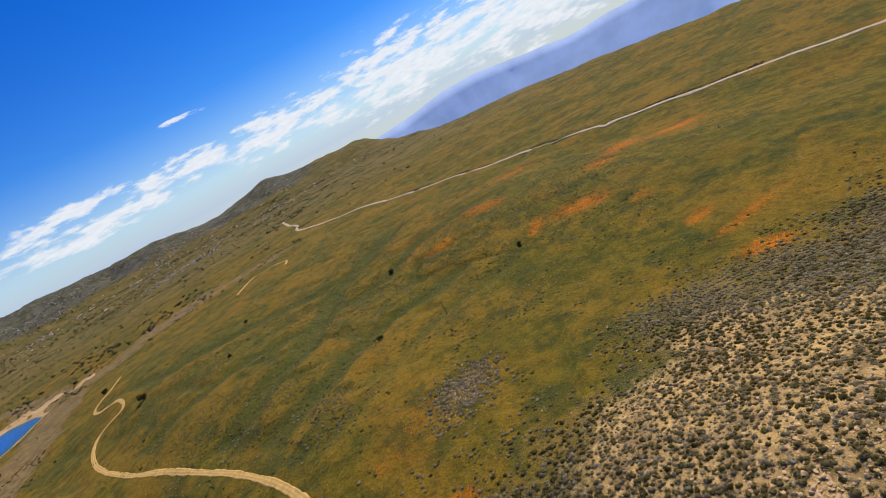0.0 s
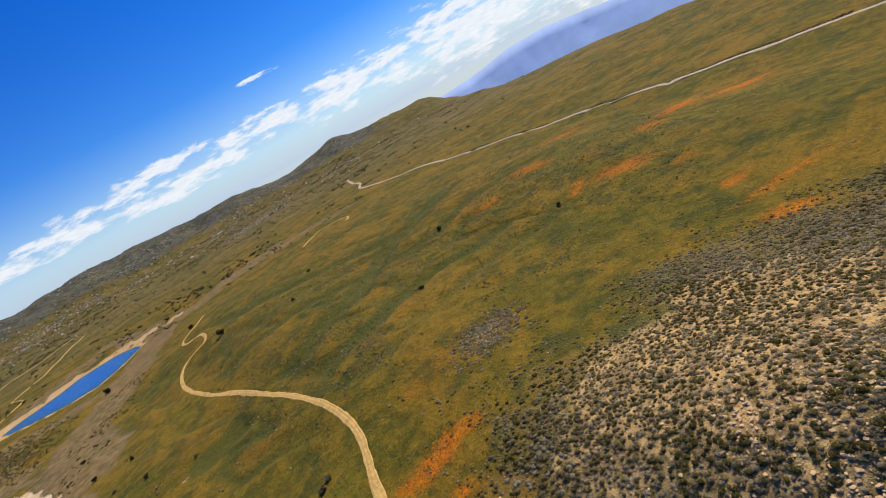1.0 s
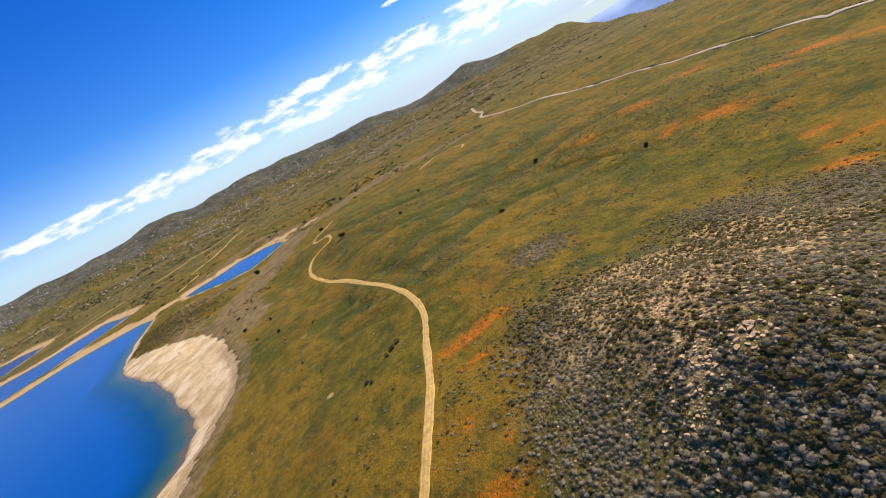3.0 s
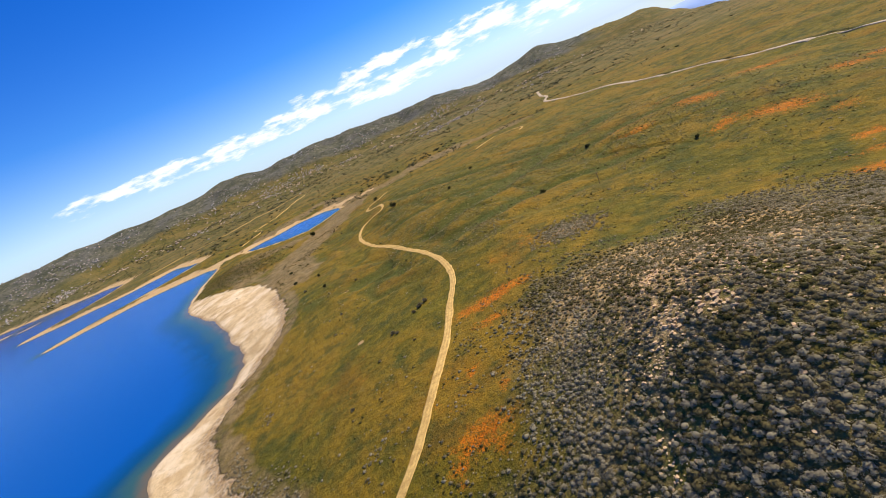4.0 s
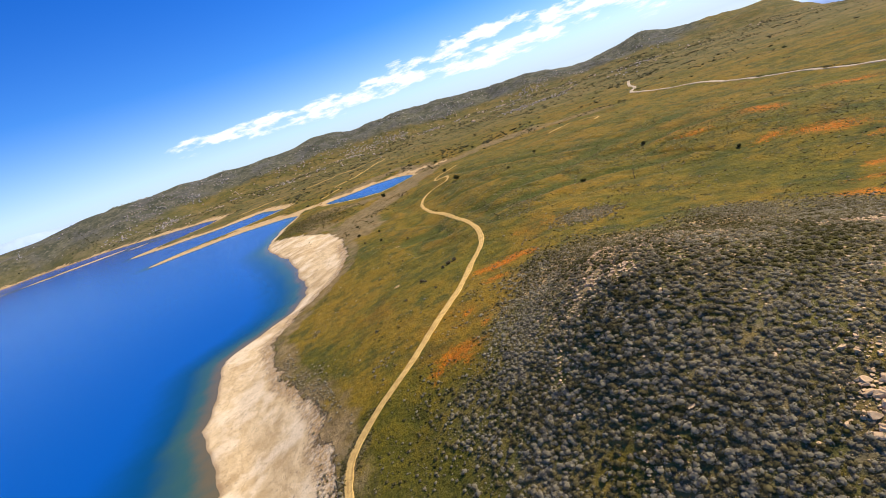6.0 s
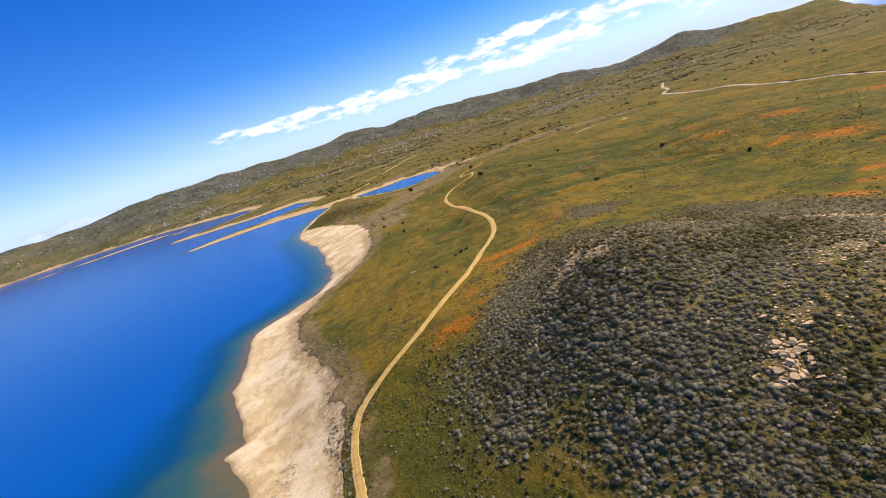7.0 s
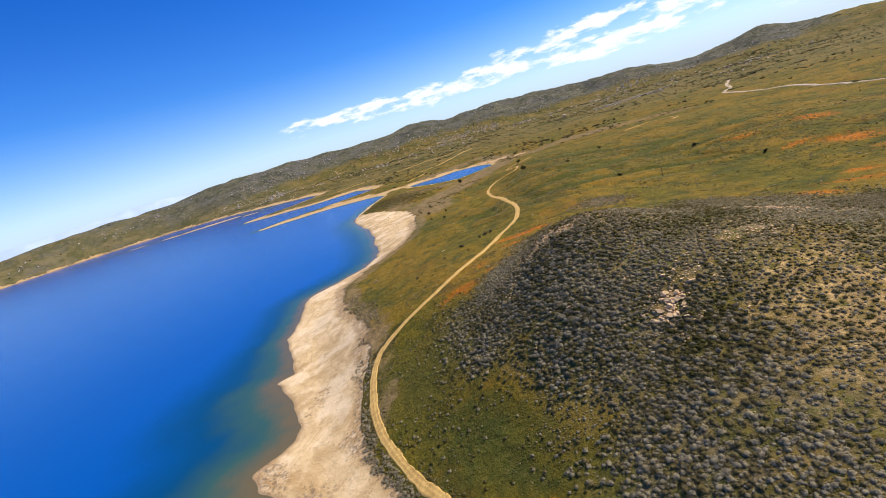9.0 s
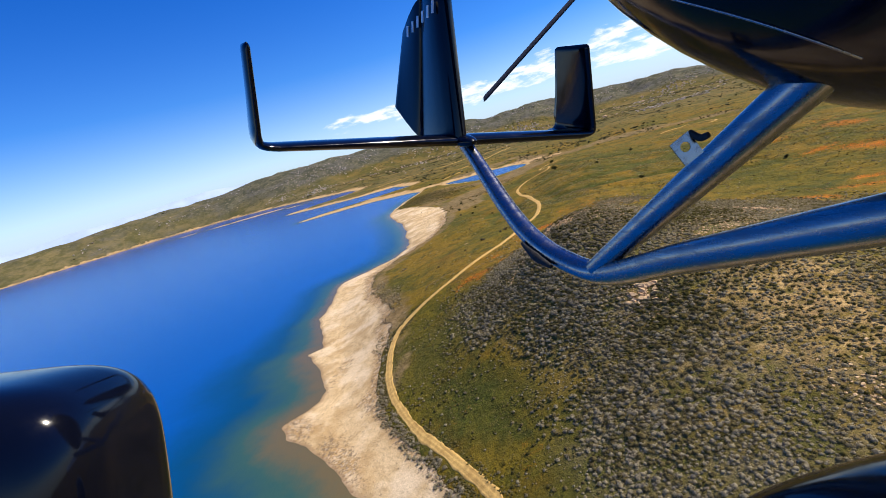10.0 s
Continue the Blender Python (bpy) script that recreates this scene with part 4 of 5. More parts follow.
scatter("far_woods", far_shapes, x, y, (0.9 + 2.0 * rng.random(len(x)) ** 1.5) * (0.7 + 0.65 * step(900, 2000, r)), rng, M_DARKLEAF,
        "dark trees and brush dotted over the valley", "trees")


# The town's trees, in belts at the foot of the hills.
x, y = dart(rng, -2300, 1400, 1000, 2800, 15)
r, az = np.hypot(x - 20, y + 100), np.degrees(np.arctan2(x - 20, y + 100))
belt = np.exp(-(((r - 2420) / 340) ** 2)) * step(-66, -50, az) * step(34, 22, az)
keep = (rng.random(len(x)) < 1.0 * belt * np.clip(0.3 + 2.4 * fbm(x, 1.6 * y, 120, 5, 95), 0, 1)) & (shore_distance(x, y) > 40)
scatter("town_trees", far_shapes, x[keep], y[keep], 2.0 + 4.2 * rng.random(keep.sum()) ** 1.8, rng, M_DARKLEAF, "dark trees between the houses of the far town", "trees")
x, y = dart(rng, -220, 420, 780, 1350, 8)
keep = (rng.random(len(x)) < 0.8 * step(75, 35, river_distance(x, y)) * np.clip(0.1 + 2.4 * fbm(x, y, 55, 4, 97), 0, 1)) & (shore_distance(x, y) > 10)
scatter("stream_brush", far_shapes, x[keep], y[keep], 1.4 + 2.2 * rng.random(keep.sum()) ** 1.5, rng, M_DARKLEAF, "dark brush and trees along the dry stream", "trees")


# Dark round trees in clumps over the valley floor.
x, y = dart(rng, -1000, 1500, 850, 2400, 9)
r, az = np.hypot(x - 20, y + 100), np.degrees(np.arctan2(x - 20, y + 100))
clump = step(0.02, 0.25, fbm(x + 0.3 * y, 1.8 * y, 150, 4, 103)) * step(-0.15, 0.2, fbm(x, y, 40, 3, 105))
keep = (rng.random(len(x)) < (0.012 + 0.5 * clump) * step(900, 1150, r) * step(-30, -18, az) * step(44, 30, az)) & (shore_distance(x, y) > 45)
scatter("valley_trees", far_shapes, x[keep], y[keep], 1.8 + 4.4 * rng.random(keep.sum()) ** 1.8, rng, M_DARKLEAF, "dark round trees in clumps on the valley floor", "trees")
# Dark brush above the upper road, standing in for its shaded cut bank.
x, y = dart(rng, 480, 640, 120, 680, 1.9)
d = course_distance(x - 9, y, UPPER)
keep = (rng.random(len(x)) < 0.85 * step(7, 3, d) * np.clip(0.6 + 1.2 * fbm(x, y, 60, 3, 107), 0, 1)) & (course_distance(x, y, UPPER) > 4.5)
scatter("bank_shade_brush", far_shapes, x[keep], y[keep], rng.uniform(0.7, 1.6, keep.sum()), rng, M_DARKLEAF, "dark strip of brush standing in for the shaded bank above the gravel road", "shrubs")


# ---- single bushes and trees in the meadow ----
def leafy(seed, count, rx, rz, up, leaf):
    rng_t = np.random.default_rng(seed)
    v, f = [], []
    lobes = [(rng_t.uniform(-0.55, 0.55), rng_t.uniform(-0.55, 0.55), rng_t.uniform(-0.3, 0.5), rng_t.uniform(0.4, 0.65)) for _ in range(9)]
    for k in range(count):
        lx, ly, lz, lr = lobes[k % 9]
        d = rng_t.normal(size=3)
        d /= np.linalg.norm(d)
        c = (np.array([lx, ly, lz]) + d * lr * rng_t.uniform(0.7, 1.0)) * (rx, rx, rz) + (0, 0, up)
        a, b = rng_t.normal(size=3), rng_t.normal(size=3)
        a, b = a / np.linalg.norm(a) * leaf, b / np.linalg.norm(b) * leaf
        n = len(v)
        v += [c - a, c + b, c + a, c - b]
        f.append((n, n + 1, n + 2, n + 3))
    return np.array(v), np.array(f)


def bush_thing(seed, rx, rz, x, y, label, material=None):
    """A round bush on a forked trunk."""
    root = new("bush")
    root.location = (x, y, float(heights(x, y)[0]) - 0.15)
    bm = bmesh.new()
    rng_b = random.Random(seed)
    for k in range(4):
        a, lean = k * 1.6 + rng_b.random(), rng_b.uniform(0.2, 0.6)
        m = Matrix.Rotation(a, 4, "Z") @ Matrix.Rotation(lean * (k > 0), 4, "X") @ Matrix.Translation((0, 0, rz * 0.5))
        bmesh.ops.create_cone(bm, segments=7, radius1=0.09 * rx, radius2=0.035 * rx, depth=rz, matrix=m)
    part("trunk", bm, M_BARK, root)
    v, f = leafy(seed, 420, rx, rz, rz * 0.95, 0.17 * rx)
    crown = new("crown", mesh_of("crown", v, f, material or M_DARKLEAF, {"tint": np.full(len(v), rng_b.random() * 0.5)}))
    crown.parent = root
    return tagged(root, label, "bush", "bushes in the meadow")


for k, (x, y, r) in enumerate([(3, 154, 1.9), (7, 157, 1.6), (-1, 151, 1.3), (-15, 142, 1.6), (-13, 138, 1.2), (219, 196, 1.9), (32, 515, 4.0),
                               (-62, 330, 1.7), (-84, 356, 1.6), (-72, 392, 1.8), (-100, 415, 2.2), (-47, 235, 1.0), (-33, 300, 1.2),
                               (20, 700, 3.5), (-95, 700, 4.5), (-25, 120, 0.9), (-41, 95, 1.0), (120, 235, 1.8), (210, 330, 2.4),
                               (-112, 480, 2.0), (90, 420, 2.0), (140, 505, 2.4), (-6, 118, 0.8), (-52, 205, 0.9)]):
    grey_bush = r < 1.65 or k < 5
    bush_thing(100 + k, r, r * (0.65 if grey_bush else 0.8), x, y, "grey-green rounded bush standing in the meadow" if grey_bush else "dark green rounded bush standing in the meadow",
               M_SAGE if grey_bush else M_DARKLEAF)


# ---- boulders ----
def boulder_mesh(seed, fine=2):
    rng_b = random.Random(seed)
    bm = bmesh.new()
    bmesh.ops.create_icosphere(bm, subdivisions=fine, radius=1.0)
    cuts = [(Vector((rng_b.gauss(0, 1), rng_b.gauss(0, 1), rng_b.gauss(0, 1))).normalized(), rng_b.uniform(0.38, 0.72)) for _ in range(8)]
    sx, sy, sz = rng_b.uniform(0.8, 1.3), rng_b.uniform(0.7, 1.1), rng_b.uniform(0.5, 0.75)
    for v in bm.verts:
        for n, d in cuts:
            over = v.co.dot(n) - d
            if over > 0:
                v.co -= n * over * 0.99
        v.co += Vector((rng_b.uniform(-1, 1), rng_b.uniform(-1, 1), rng_b.uniform(-1, 1))) * 0.02
        v.co = Vector((v.co.x * sx, v.co.y * sy, v.co.z * sz))
    me = bpy.data.meshes.new("boulder")
    bm.to_mesh(me)
    bm.free()
    me.materials.append(M_STONE)
    return me


stones = [boulder_mesh(s) for s in range(8)]
rng_s = random.Random(11)
for cx, cy, ra, rb, turn, count, lo, hi in PILES:
    for _ in range(count):
        u, v = rng_s.gauss(0, 0.55) * ra, rng_s.gauss(0, 0.55) * rb
        c, s = math.cos(radians(turn)), math.sin(radians(turn))
        x, y = cx + u * c - v * s, cy + u * s + v * c
        r = 0.95 * (lo + (hi - lo) * rng_s.random() ** 2.2)
        ob = new("boulder", rng_s.choice(stones))
        ob.matrix_basis = pose(x, y, float(heights(x, y)[0]) + 0.18 * r, 0, 0, rng_s.uniform(0, 360)) @ Matrix.Diagonal((r, r, r, 1))
        tagged(ob, "pale tan granite boulder lying among the scrub", "boulder", "boulders on the hill")


# Rubble round the piles and on the stony shoulder.
rx, ry = dart(rng, 20, 165, -125, 160, 0.95)
near_pile = np.maximum.reduce([blob(rx, ry, cx, cy, 1.5 * ra, 1.9 * rb, turn) * min(1, count / 8) for cx, cy, ra, rb, turn, count, lo, hi in PILES])
keep = rng.random(len(rx)) < np.maximum(0.95 * near_pile, 0.018 * sparse_top(rx, ry))
chips = [(np.array([v.co[:] for v in me.vertices]), np.array([p.vertices[:] for p in me.polygons])) for me in (boulder_mesh(s, 1) for s in (21, 22, 23, 24))]
scatter("rubble", chips, rx[keep], ry[keep], 0.18 + 0.52 * rng.random(keep.sum()) ** 2.0, rng, M_STONE, "small tan stones strewn between the shrubs", "stones", sink=-0.2)


# Stones along the top of the beach and on its points.
rx, ry = dart(rng, -110, 20, -120, 130, 0.9)
rs = shore_distance(rx, ry)
edge = np.maximum.reduce([0.2 * step(6, 1, np.abs(rs - beach_width(ry) + 2)), 0.5 * blob(rx, ry, -78, -60, 13, 7, -35), 0.4 * blob(rx, ry, -42, -84, 20, 7, -42)])
keep = (rng.random(len(rx)) < edge * np.clip(0.3 + 2.4 * fbm(rx, ry, 10, 3, 111), 0, 1)) & (rs > 1.5) & off_track(rx, ry, 3.2)
scatter("beach_stones", chips, rx[keep], ry[keep], 0.14 + 0.42 * rng.random(keep.sum()) ** 2.2, rng, M_STONE, "pale stones strewn along the top of the beach", "stones", sink=-0.2)


# ---- pole ----
def utility_pole(x, y, high, label):
    root = new("utility_pole")
    root.location = (x, y, float(heights(x, y)[0]) - 0.3)
    bm = bmesh.new()
    bmesh.ops.create_cone(bm, segments=12, radius1=0.22, radius2=0.15, depth=high, cap_ends=True, matrix=Matrix.Translation((0, 0, high / 2)))
    part("shaft", bm, M_POLE, root)
    bm = bmesh.new()
    bmesh.ops.create_cube(bm, size=1, matrix=Matrix.Translation((0, 0.12, high - 0.7)) @ Matrix.Diagonal((2.4, 0.1, 0.14, 1)))
    part("crossarm", bm, M_POLE, root)
    for dx in (-1.05, -0.4, 0.4, 1.05):
        bm = bmesh.new()
        bmesh.ops.create_cone(bm, segments=8, radius1=0.05, radius2=0.07, depth=0.2, cap_ends=True, matrix=Matrix.Translation((dx, 0.12, high - 0.53)))
        part("insulator", bm, M_GLASS, root)
    return tagged(root, label, "pole")


utility_pole(147, 203, 8.5, "slim weathered wooden pole alone in the meadow")


# ---- houses of the far town ----
def house():
    root = new("house")
    w, d, h, rise = 15.0, 10.0, 4.6, 3.0
    bm = bmesh.new()
    bmesh.ops.create_cube(bm, size=1, matrix=Matrix.Translation((0, 0, h / 2 - 1)) @ Matrix.Diagonal((w, d, h + 2, 1)))
    part("wall", bm, M_STUCCO, root)
    bm = bmesh.new()
    v = [bm.verts.new(c) for c in ((-w / 2 - 0.6, -d / 2 - 0.6, h), (w / 2 + 0.6, -d / 2 - 0.6, h), (w / 2 + 0.6, d / 2 + 0.6, h), (-w / 2 - 0.6, d / 2 + 0.6, h),
                                   (-w / 2 + 2.5, 0, h + rise), (w / 2 - 2.5, 0, h + rise))]
    for f in ((0, 1, 5, 4), (1, 2, 5), (2, 3, 4, 5), (3, 0, 4), (3, 2, 1, 0)):
        bm.faces.new([v[i] for i in f])
    part("roof", bm, M_ROOF, root)
    for dx in (-5, -1.6, 1.8, 5.2):
        bm = bmesh.new()
        bmesh.ops.create_cube(bm, size=1, matrix=Matrix.Translation((dx, -d / 2, 2.2)) @ Matrix.Diagonal((1.6, 0.12, 1.5, 1)))
        part("window", bm, M_GLASS, root)
    return tagged(root, "pale stucco house with a brown hipped roof", "house", "houses of the far town")


first = house()
rng_h = random.Random(5)
placed = 0
while placed < 230:
    az, r = radians(rng_h.gauss(-9, 21)), rng_h.gauss(2420, 190)
    x, y = 20 + r * math.sin(az), -100 + r * math.cos(az)
    if r < 1800 or float(shore_distance(np.array([x]), np.array([y]))[0]) < 60:
        continue
    m = pose(x, y, float(heights(x, y)[0]), 0, 0, rng_h.uniform(-60, 60))
    if placed == 0:
        first.matrix_basis = m
    else:
        size = rng_h.uniform(0.32, 0.6)
        copy_thing(first, m @ Matrix.Diagonal((size, size, size, 1)))
    placed += 1


def town_material():
    n = Nodes("town_walls_and_roofs", 0.85, 0, 0.3)
    own = n.island()
    wall = n.mix(n.ramp(own, 0.0, 0.5), (0.50, 0.45, 0.37), (0.36, 0.30, 0.22))
    return n.done(n.mix(n.ramp(own, 0.45, 0.75), wall, n.mix(n.ramp(n.noise(3, 3), 0.3, 0.7), (0.30, 0.22, 0.16), (0.52, 0.42, 0.33))))


# The rest of the town, too far off to count.
w, d, h = 6.5, 4.5, 3.4
cottage_v = np.array([(-w, -d, -2), (w, -d, -2), (w, d, -2), (-w, d, -2), (-w, -d, h), (w, -d, h), (w, d, h), (-w, d, h),
                      (-w - 0.5, -d - 0.5, h), (w + 0.5, -d - 0.5, h), (w + 0.5, d + 0.5, h), (-w - 0.5, d + 0.5, h), (2 - w, 0, h + 2.4), (w - 2, 0, h + 2.4)])
cottage_f = np.array([(0, 1, 5), (0, 5, 4), (1, 2, 6), (1, 6, 5), (2, 3, 7), (2, 7, 6), (3, 0, 4), (3, 4, 7),
                      (8, 9, 13), (8, 13, 12), (9, 10, 13), (10, 11, 12), (10, 12, 13), (11, 8, 12)])
x, y = dart(rng, -2300, 1300, 1100, 2900, 13)
r, az = np.hypot(x - 20, y + 100), np.degrees(np.arctan2(x - 20, y + 100))
belt = np.maximum(np.exp(-(((r - 2480) / 330) ** 2)) * np.maximum(step(2200, 2450, r), step(-22, -10, az)), 0.8 * np.exp(-(((r - 1900) / 90) ** 2)) * step(2, 8, az) * step(27, 20, az))
keep = (rng.random(len(x)) < 0.85 * belt * step(-62, -46, az) * step(30, 18, az) * np.clip(0.02 + 2.4 * fbm(x, y, 120, 5, 109), 0, 1)) & (shore_distance(x, y) > 70)
scatter("town_houses", [(cottage_v, cottage_f)], x[keep], y[keep], rng.uniform(0.3, 0.62, keep.sum()), rng, town_material(), "pale houses with brown roofs strewn over the hills", "houses", squash=(0.9, 1.2))


# ---- distant mountains ----
def mountain(name, profile, dist, foot, seed, material, label):
    """A range at that distance, by a profile of bearings and elevations in degrees, with spurs down to its foot."""
    az = np.linspace(profile[0][0], profile[-1][0], 160)
    k = np.linspace(0, 1, 160)
    rise = np.interp(az, [p[0] for p in profile], [p[1] for p in profile]) + 0.22 * fbm(k * 14, 0 * k + seed, 1.0, 5, seed)
    top = 120 + dist * np.tan(np.radians(rise))
    az = np.radians(az)
    rows = []
    for s, back in ((0.0, -420), (0.3, -300), (0.55, -190), (0.8, -80), (1.0, 0), (0.0, 300)):
        spur = 60 * fbm(k * 30, 0 * k + 3 * s, 1.0, 4, seed + 1) * (0 < s < 1)
        rows.append(np.stack([20 + (dist + back + spur) * np.sin(az), -100 + (dist + back + spur) * np.cos(az), foot + (top - foot) * s], 1))
    ob = new(name, mesh_of(name, np.stack(rows, 1).reshape(-1, 3), grid_faces(160, 6), material, smooth=True))
    return tagged(ob, label, "mountain", kind="structure")


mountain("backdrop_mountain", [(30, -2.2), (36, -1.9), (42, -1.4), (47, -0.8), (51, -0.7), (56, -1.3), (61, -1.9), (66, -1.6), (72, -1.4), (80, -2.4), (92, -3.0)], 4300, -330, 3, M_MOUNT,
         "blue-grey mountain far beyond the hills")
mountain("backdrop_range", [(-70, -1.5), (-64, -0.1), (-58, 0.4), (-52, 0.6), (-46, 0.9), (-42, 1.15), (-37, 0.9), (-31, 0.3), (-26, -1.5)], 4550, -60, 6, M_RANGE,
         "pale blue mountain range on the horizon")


# ---- the gyroplane, in the air at the end of its pass ----
# Built in a frame with x to its side, y up and -z astern; at(a, b, d) is the point d metres astern on the slopes a and b.
def gloss_material():
    n = Nodes("black_gloss_paint", 0.12, 0, 0.3)
    return n.done(n.mix(n.ramp(n.noise(0.25, 5, 0.6), 0.3, 0.7), (0.0018, 0.0026, 0.007), (0.0032, 0.0042, 0.010)), rough=n.ramp(n.noise(0.08, 5, 0.7), 0.35, 0.75, 0.08, 0.2))


M_BLACK = gloss_material()


def metal_material():
    n = Nodes("polished_aluminium_tube", 0.22, 1.0, 0.5)
    scuff = n.noise(0.03, 6, 0.7, (1, 1, 0.15, 0))
    return n.done(n.mix(n.ramp(scuff, 0.4, 0.7), (0.30, 0.305, 0.32), (0.22, 0.225, 0.24)), rough=n.ramp(scuff, 0.35, 0.75, 0.20, 0.38))


M_METAL = metal_material()
M_WHITE = plain_material("white_marking_film", (0.75, 0.75, 0.75), 0.4, 0.05, 0.1)
M_RUBBER = plain_material("black_rubber", (0.02, 0.02, 0.02), 0.7, 0.2, 0.05)


def at(a, b, d):
    return Vector((a * d, b * d, -d))


def smooth_part(name, bm, material, parent, label=""):
    bmesh.ops.recalc_face_normals(bm, faces=bm.faces)
    for f in bm.faces:
        f.smooth = len(f.verts) < 5
        if not f.smooth:
            for e in f.edges:
                e.smooth = False
    return part(name, bm, material, parent, label)


def loft(rings, closed=True):
    """A skin over rings of equal length, capped at both ends."""
    bm = bmesh.new()
    rows = [[bm.verts.new(p) for p in ring] for ring in rings]
    n = len(rows[0])
    for a, b in zip(rows[:-1], rows[1:]):
        for i in range(n):
            bm.faces.new((a[i], a[(i + 1) % n], b[(i + 1) % n], b[i]))
    bm.faces.new(rows[0][::-1])
    bm.faces.new(rows[-1])
    return bm


def tube(points, radii, sides=28, steps=44):
    """A round tube along a smooth line."""
    p = np.array([tuple(v) for v in points])
    k = np.r_[0, np.cumsum(np.linalg.norm(np.diff(p, axis=0), axis=1))]
    s = np.linspace(0, k[-1], steps)
    line = knot_weights(k, s) @ p
    rad = np.interp(s, k, radii)
    way = np.gradient(line, axis=0)
    rings, side = [], Vector((0.3, 0.2, 0.9))
    for c, w, r in zip(line, way, rad):
        w = Vector(w).normalized()
        side = (side - w * side.dot(w)).normalized()
        other = w.cross(side)
        rings.append([Vector(c) + (side * math.cos(t) + other * math.sin(t)) * r for t in np.linspace(0, 2 * math.pi, sides, endpoint=False)])
    return loft(rings)


SECTION = ((0.0, 0.0), (0.012, 0.3), (0.05, 0.62), (0.12, 0.88), (0.25, 1.0), (0.5, 0.85), (0.75, 0.5), (0.93, 0.2), (1.0, 0.1))


def wing(stations, thick, steps=36, tips=(False, True), thin=None):
    """A streamlined panel through stations (front point, rear point): rounded front edge, thin rear edge, rounded tips."""
    front, rear = (np.array([tuple(p[i]) for p in stations]) for i in (0, 1))
    mid = (front + rear) / 2
    k = np.r_[0, np.cumsum(np.linalg.norm(np.diff(mid, axis=0), axis=1))]
    at_k = np.linspace(0, k[-1], steps)
    if tips[0]:
        at_k = np.r_[0, 0.004, 0.012, 0.024, at_k[1:]]
    if tips[1]:
        at_k = np.r_[at_k[:-1], k[-1] - 0.024, k[-1] - 0.012, k[-1] - 0.004, k[-1]]
    at_k = np.sort(at_k)
    w = knot_weights(k, at_k)
    front, rear = w @ front, w @ rear
    way = np.gradient((front + rear) / 2, at_k + np.arange(len(at_k)) * 1e-6, axis=0)
    rings, deep, last = [], thick, thick if thin is None else thin
    for f, r, d, q in zip(front, rear, way, at_k):
        thick = deep + (last - deep) * q / k[-1]
        f, r = Vector(f), Vector(r)
        out = Vector(d).cross(r - f).normalized()
        near = min(q if tips[0] else 1, k[-1] - q if tips[1] else 1)
        full = math.sqrt(max(0.02, 1 - max(0, 1 - near / 0.03) ** 2))
        c = f.lerp(r, 0.4)
        f, r = c.lerp(f, 0.8 + 0.2 * full), c.lerp(r, 0.8 + 0.2 * full)
        rings.append([f.lerp(r, u) + out * h * full * thick / 2 for u, h in SECTION] + [f.lerp(r, u) - out * h * full * thick / 2 for u, h in SECTION[:0:-1]])
    return loft(rings)


def pebble(centre, axes, half, power, segments=40, rings=24):
    """A rounded hull: power 2 is an ellipsoid, higher is boxier."""
    def soft(v):
        return math.copysign(abs(v) ** (2 / power), v)
    rows = []
    for i in range(1, rings):
        b = math.pi * (i / rings - 0.5)
        row = []
        for j in range(segments):
            a = 2 * math.pi * j / segments
            q = (soft(math.cos(b)) * soft(math.cos(a)) * half[0], soft(math.cos(b)) * soft(math.sin(a)) * half[1], soft(math.sin(b)) * half[2])
            row.append(centre + axes[0] * q[0] + axes[1] * q[1] + axes[2] * q[2])
        rows.append(row)
    return loft(rows)


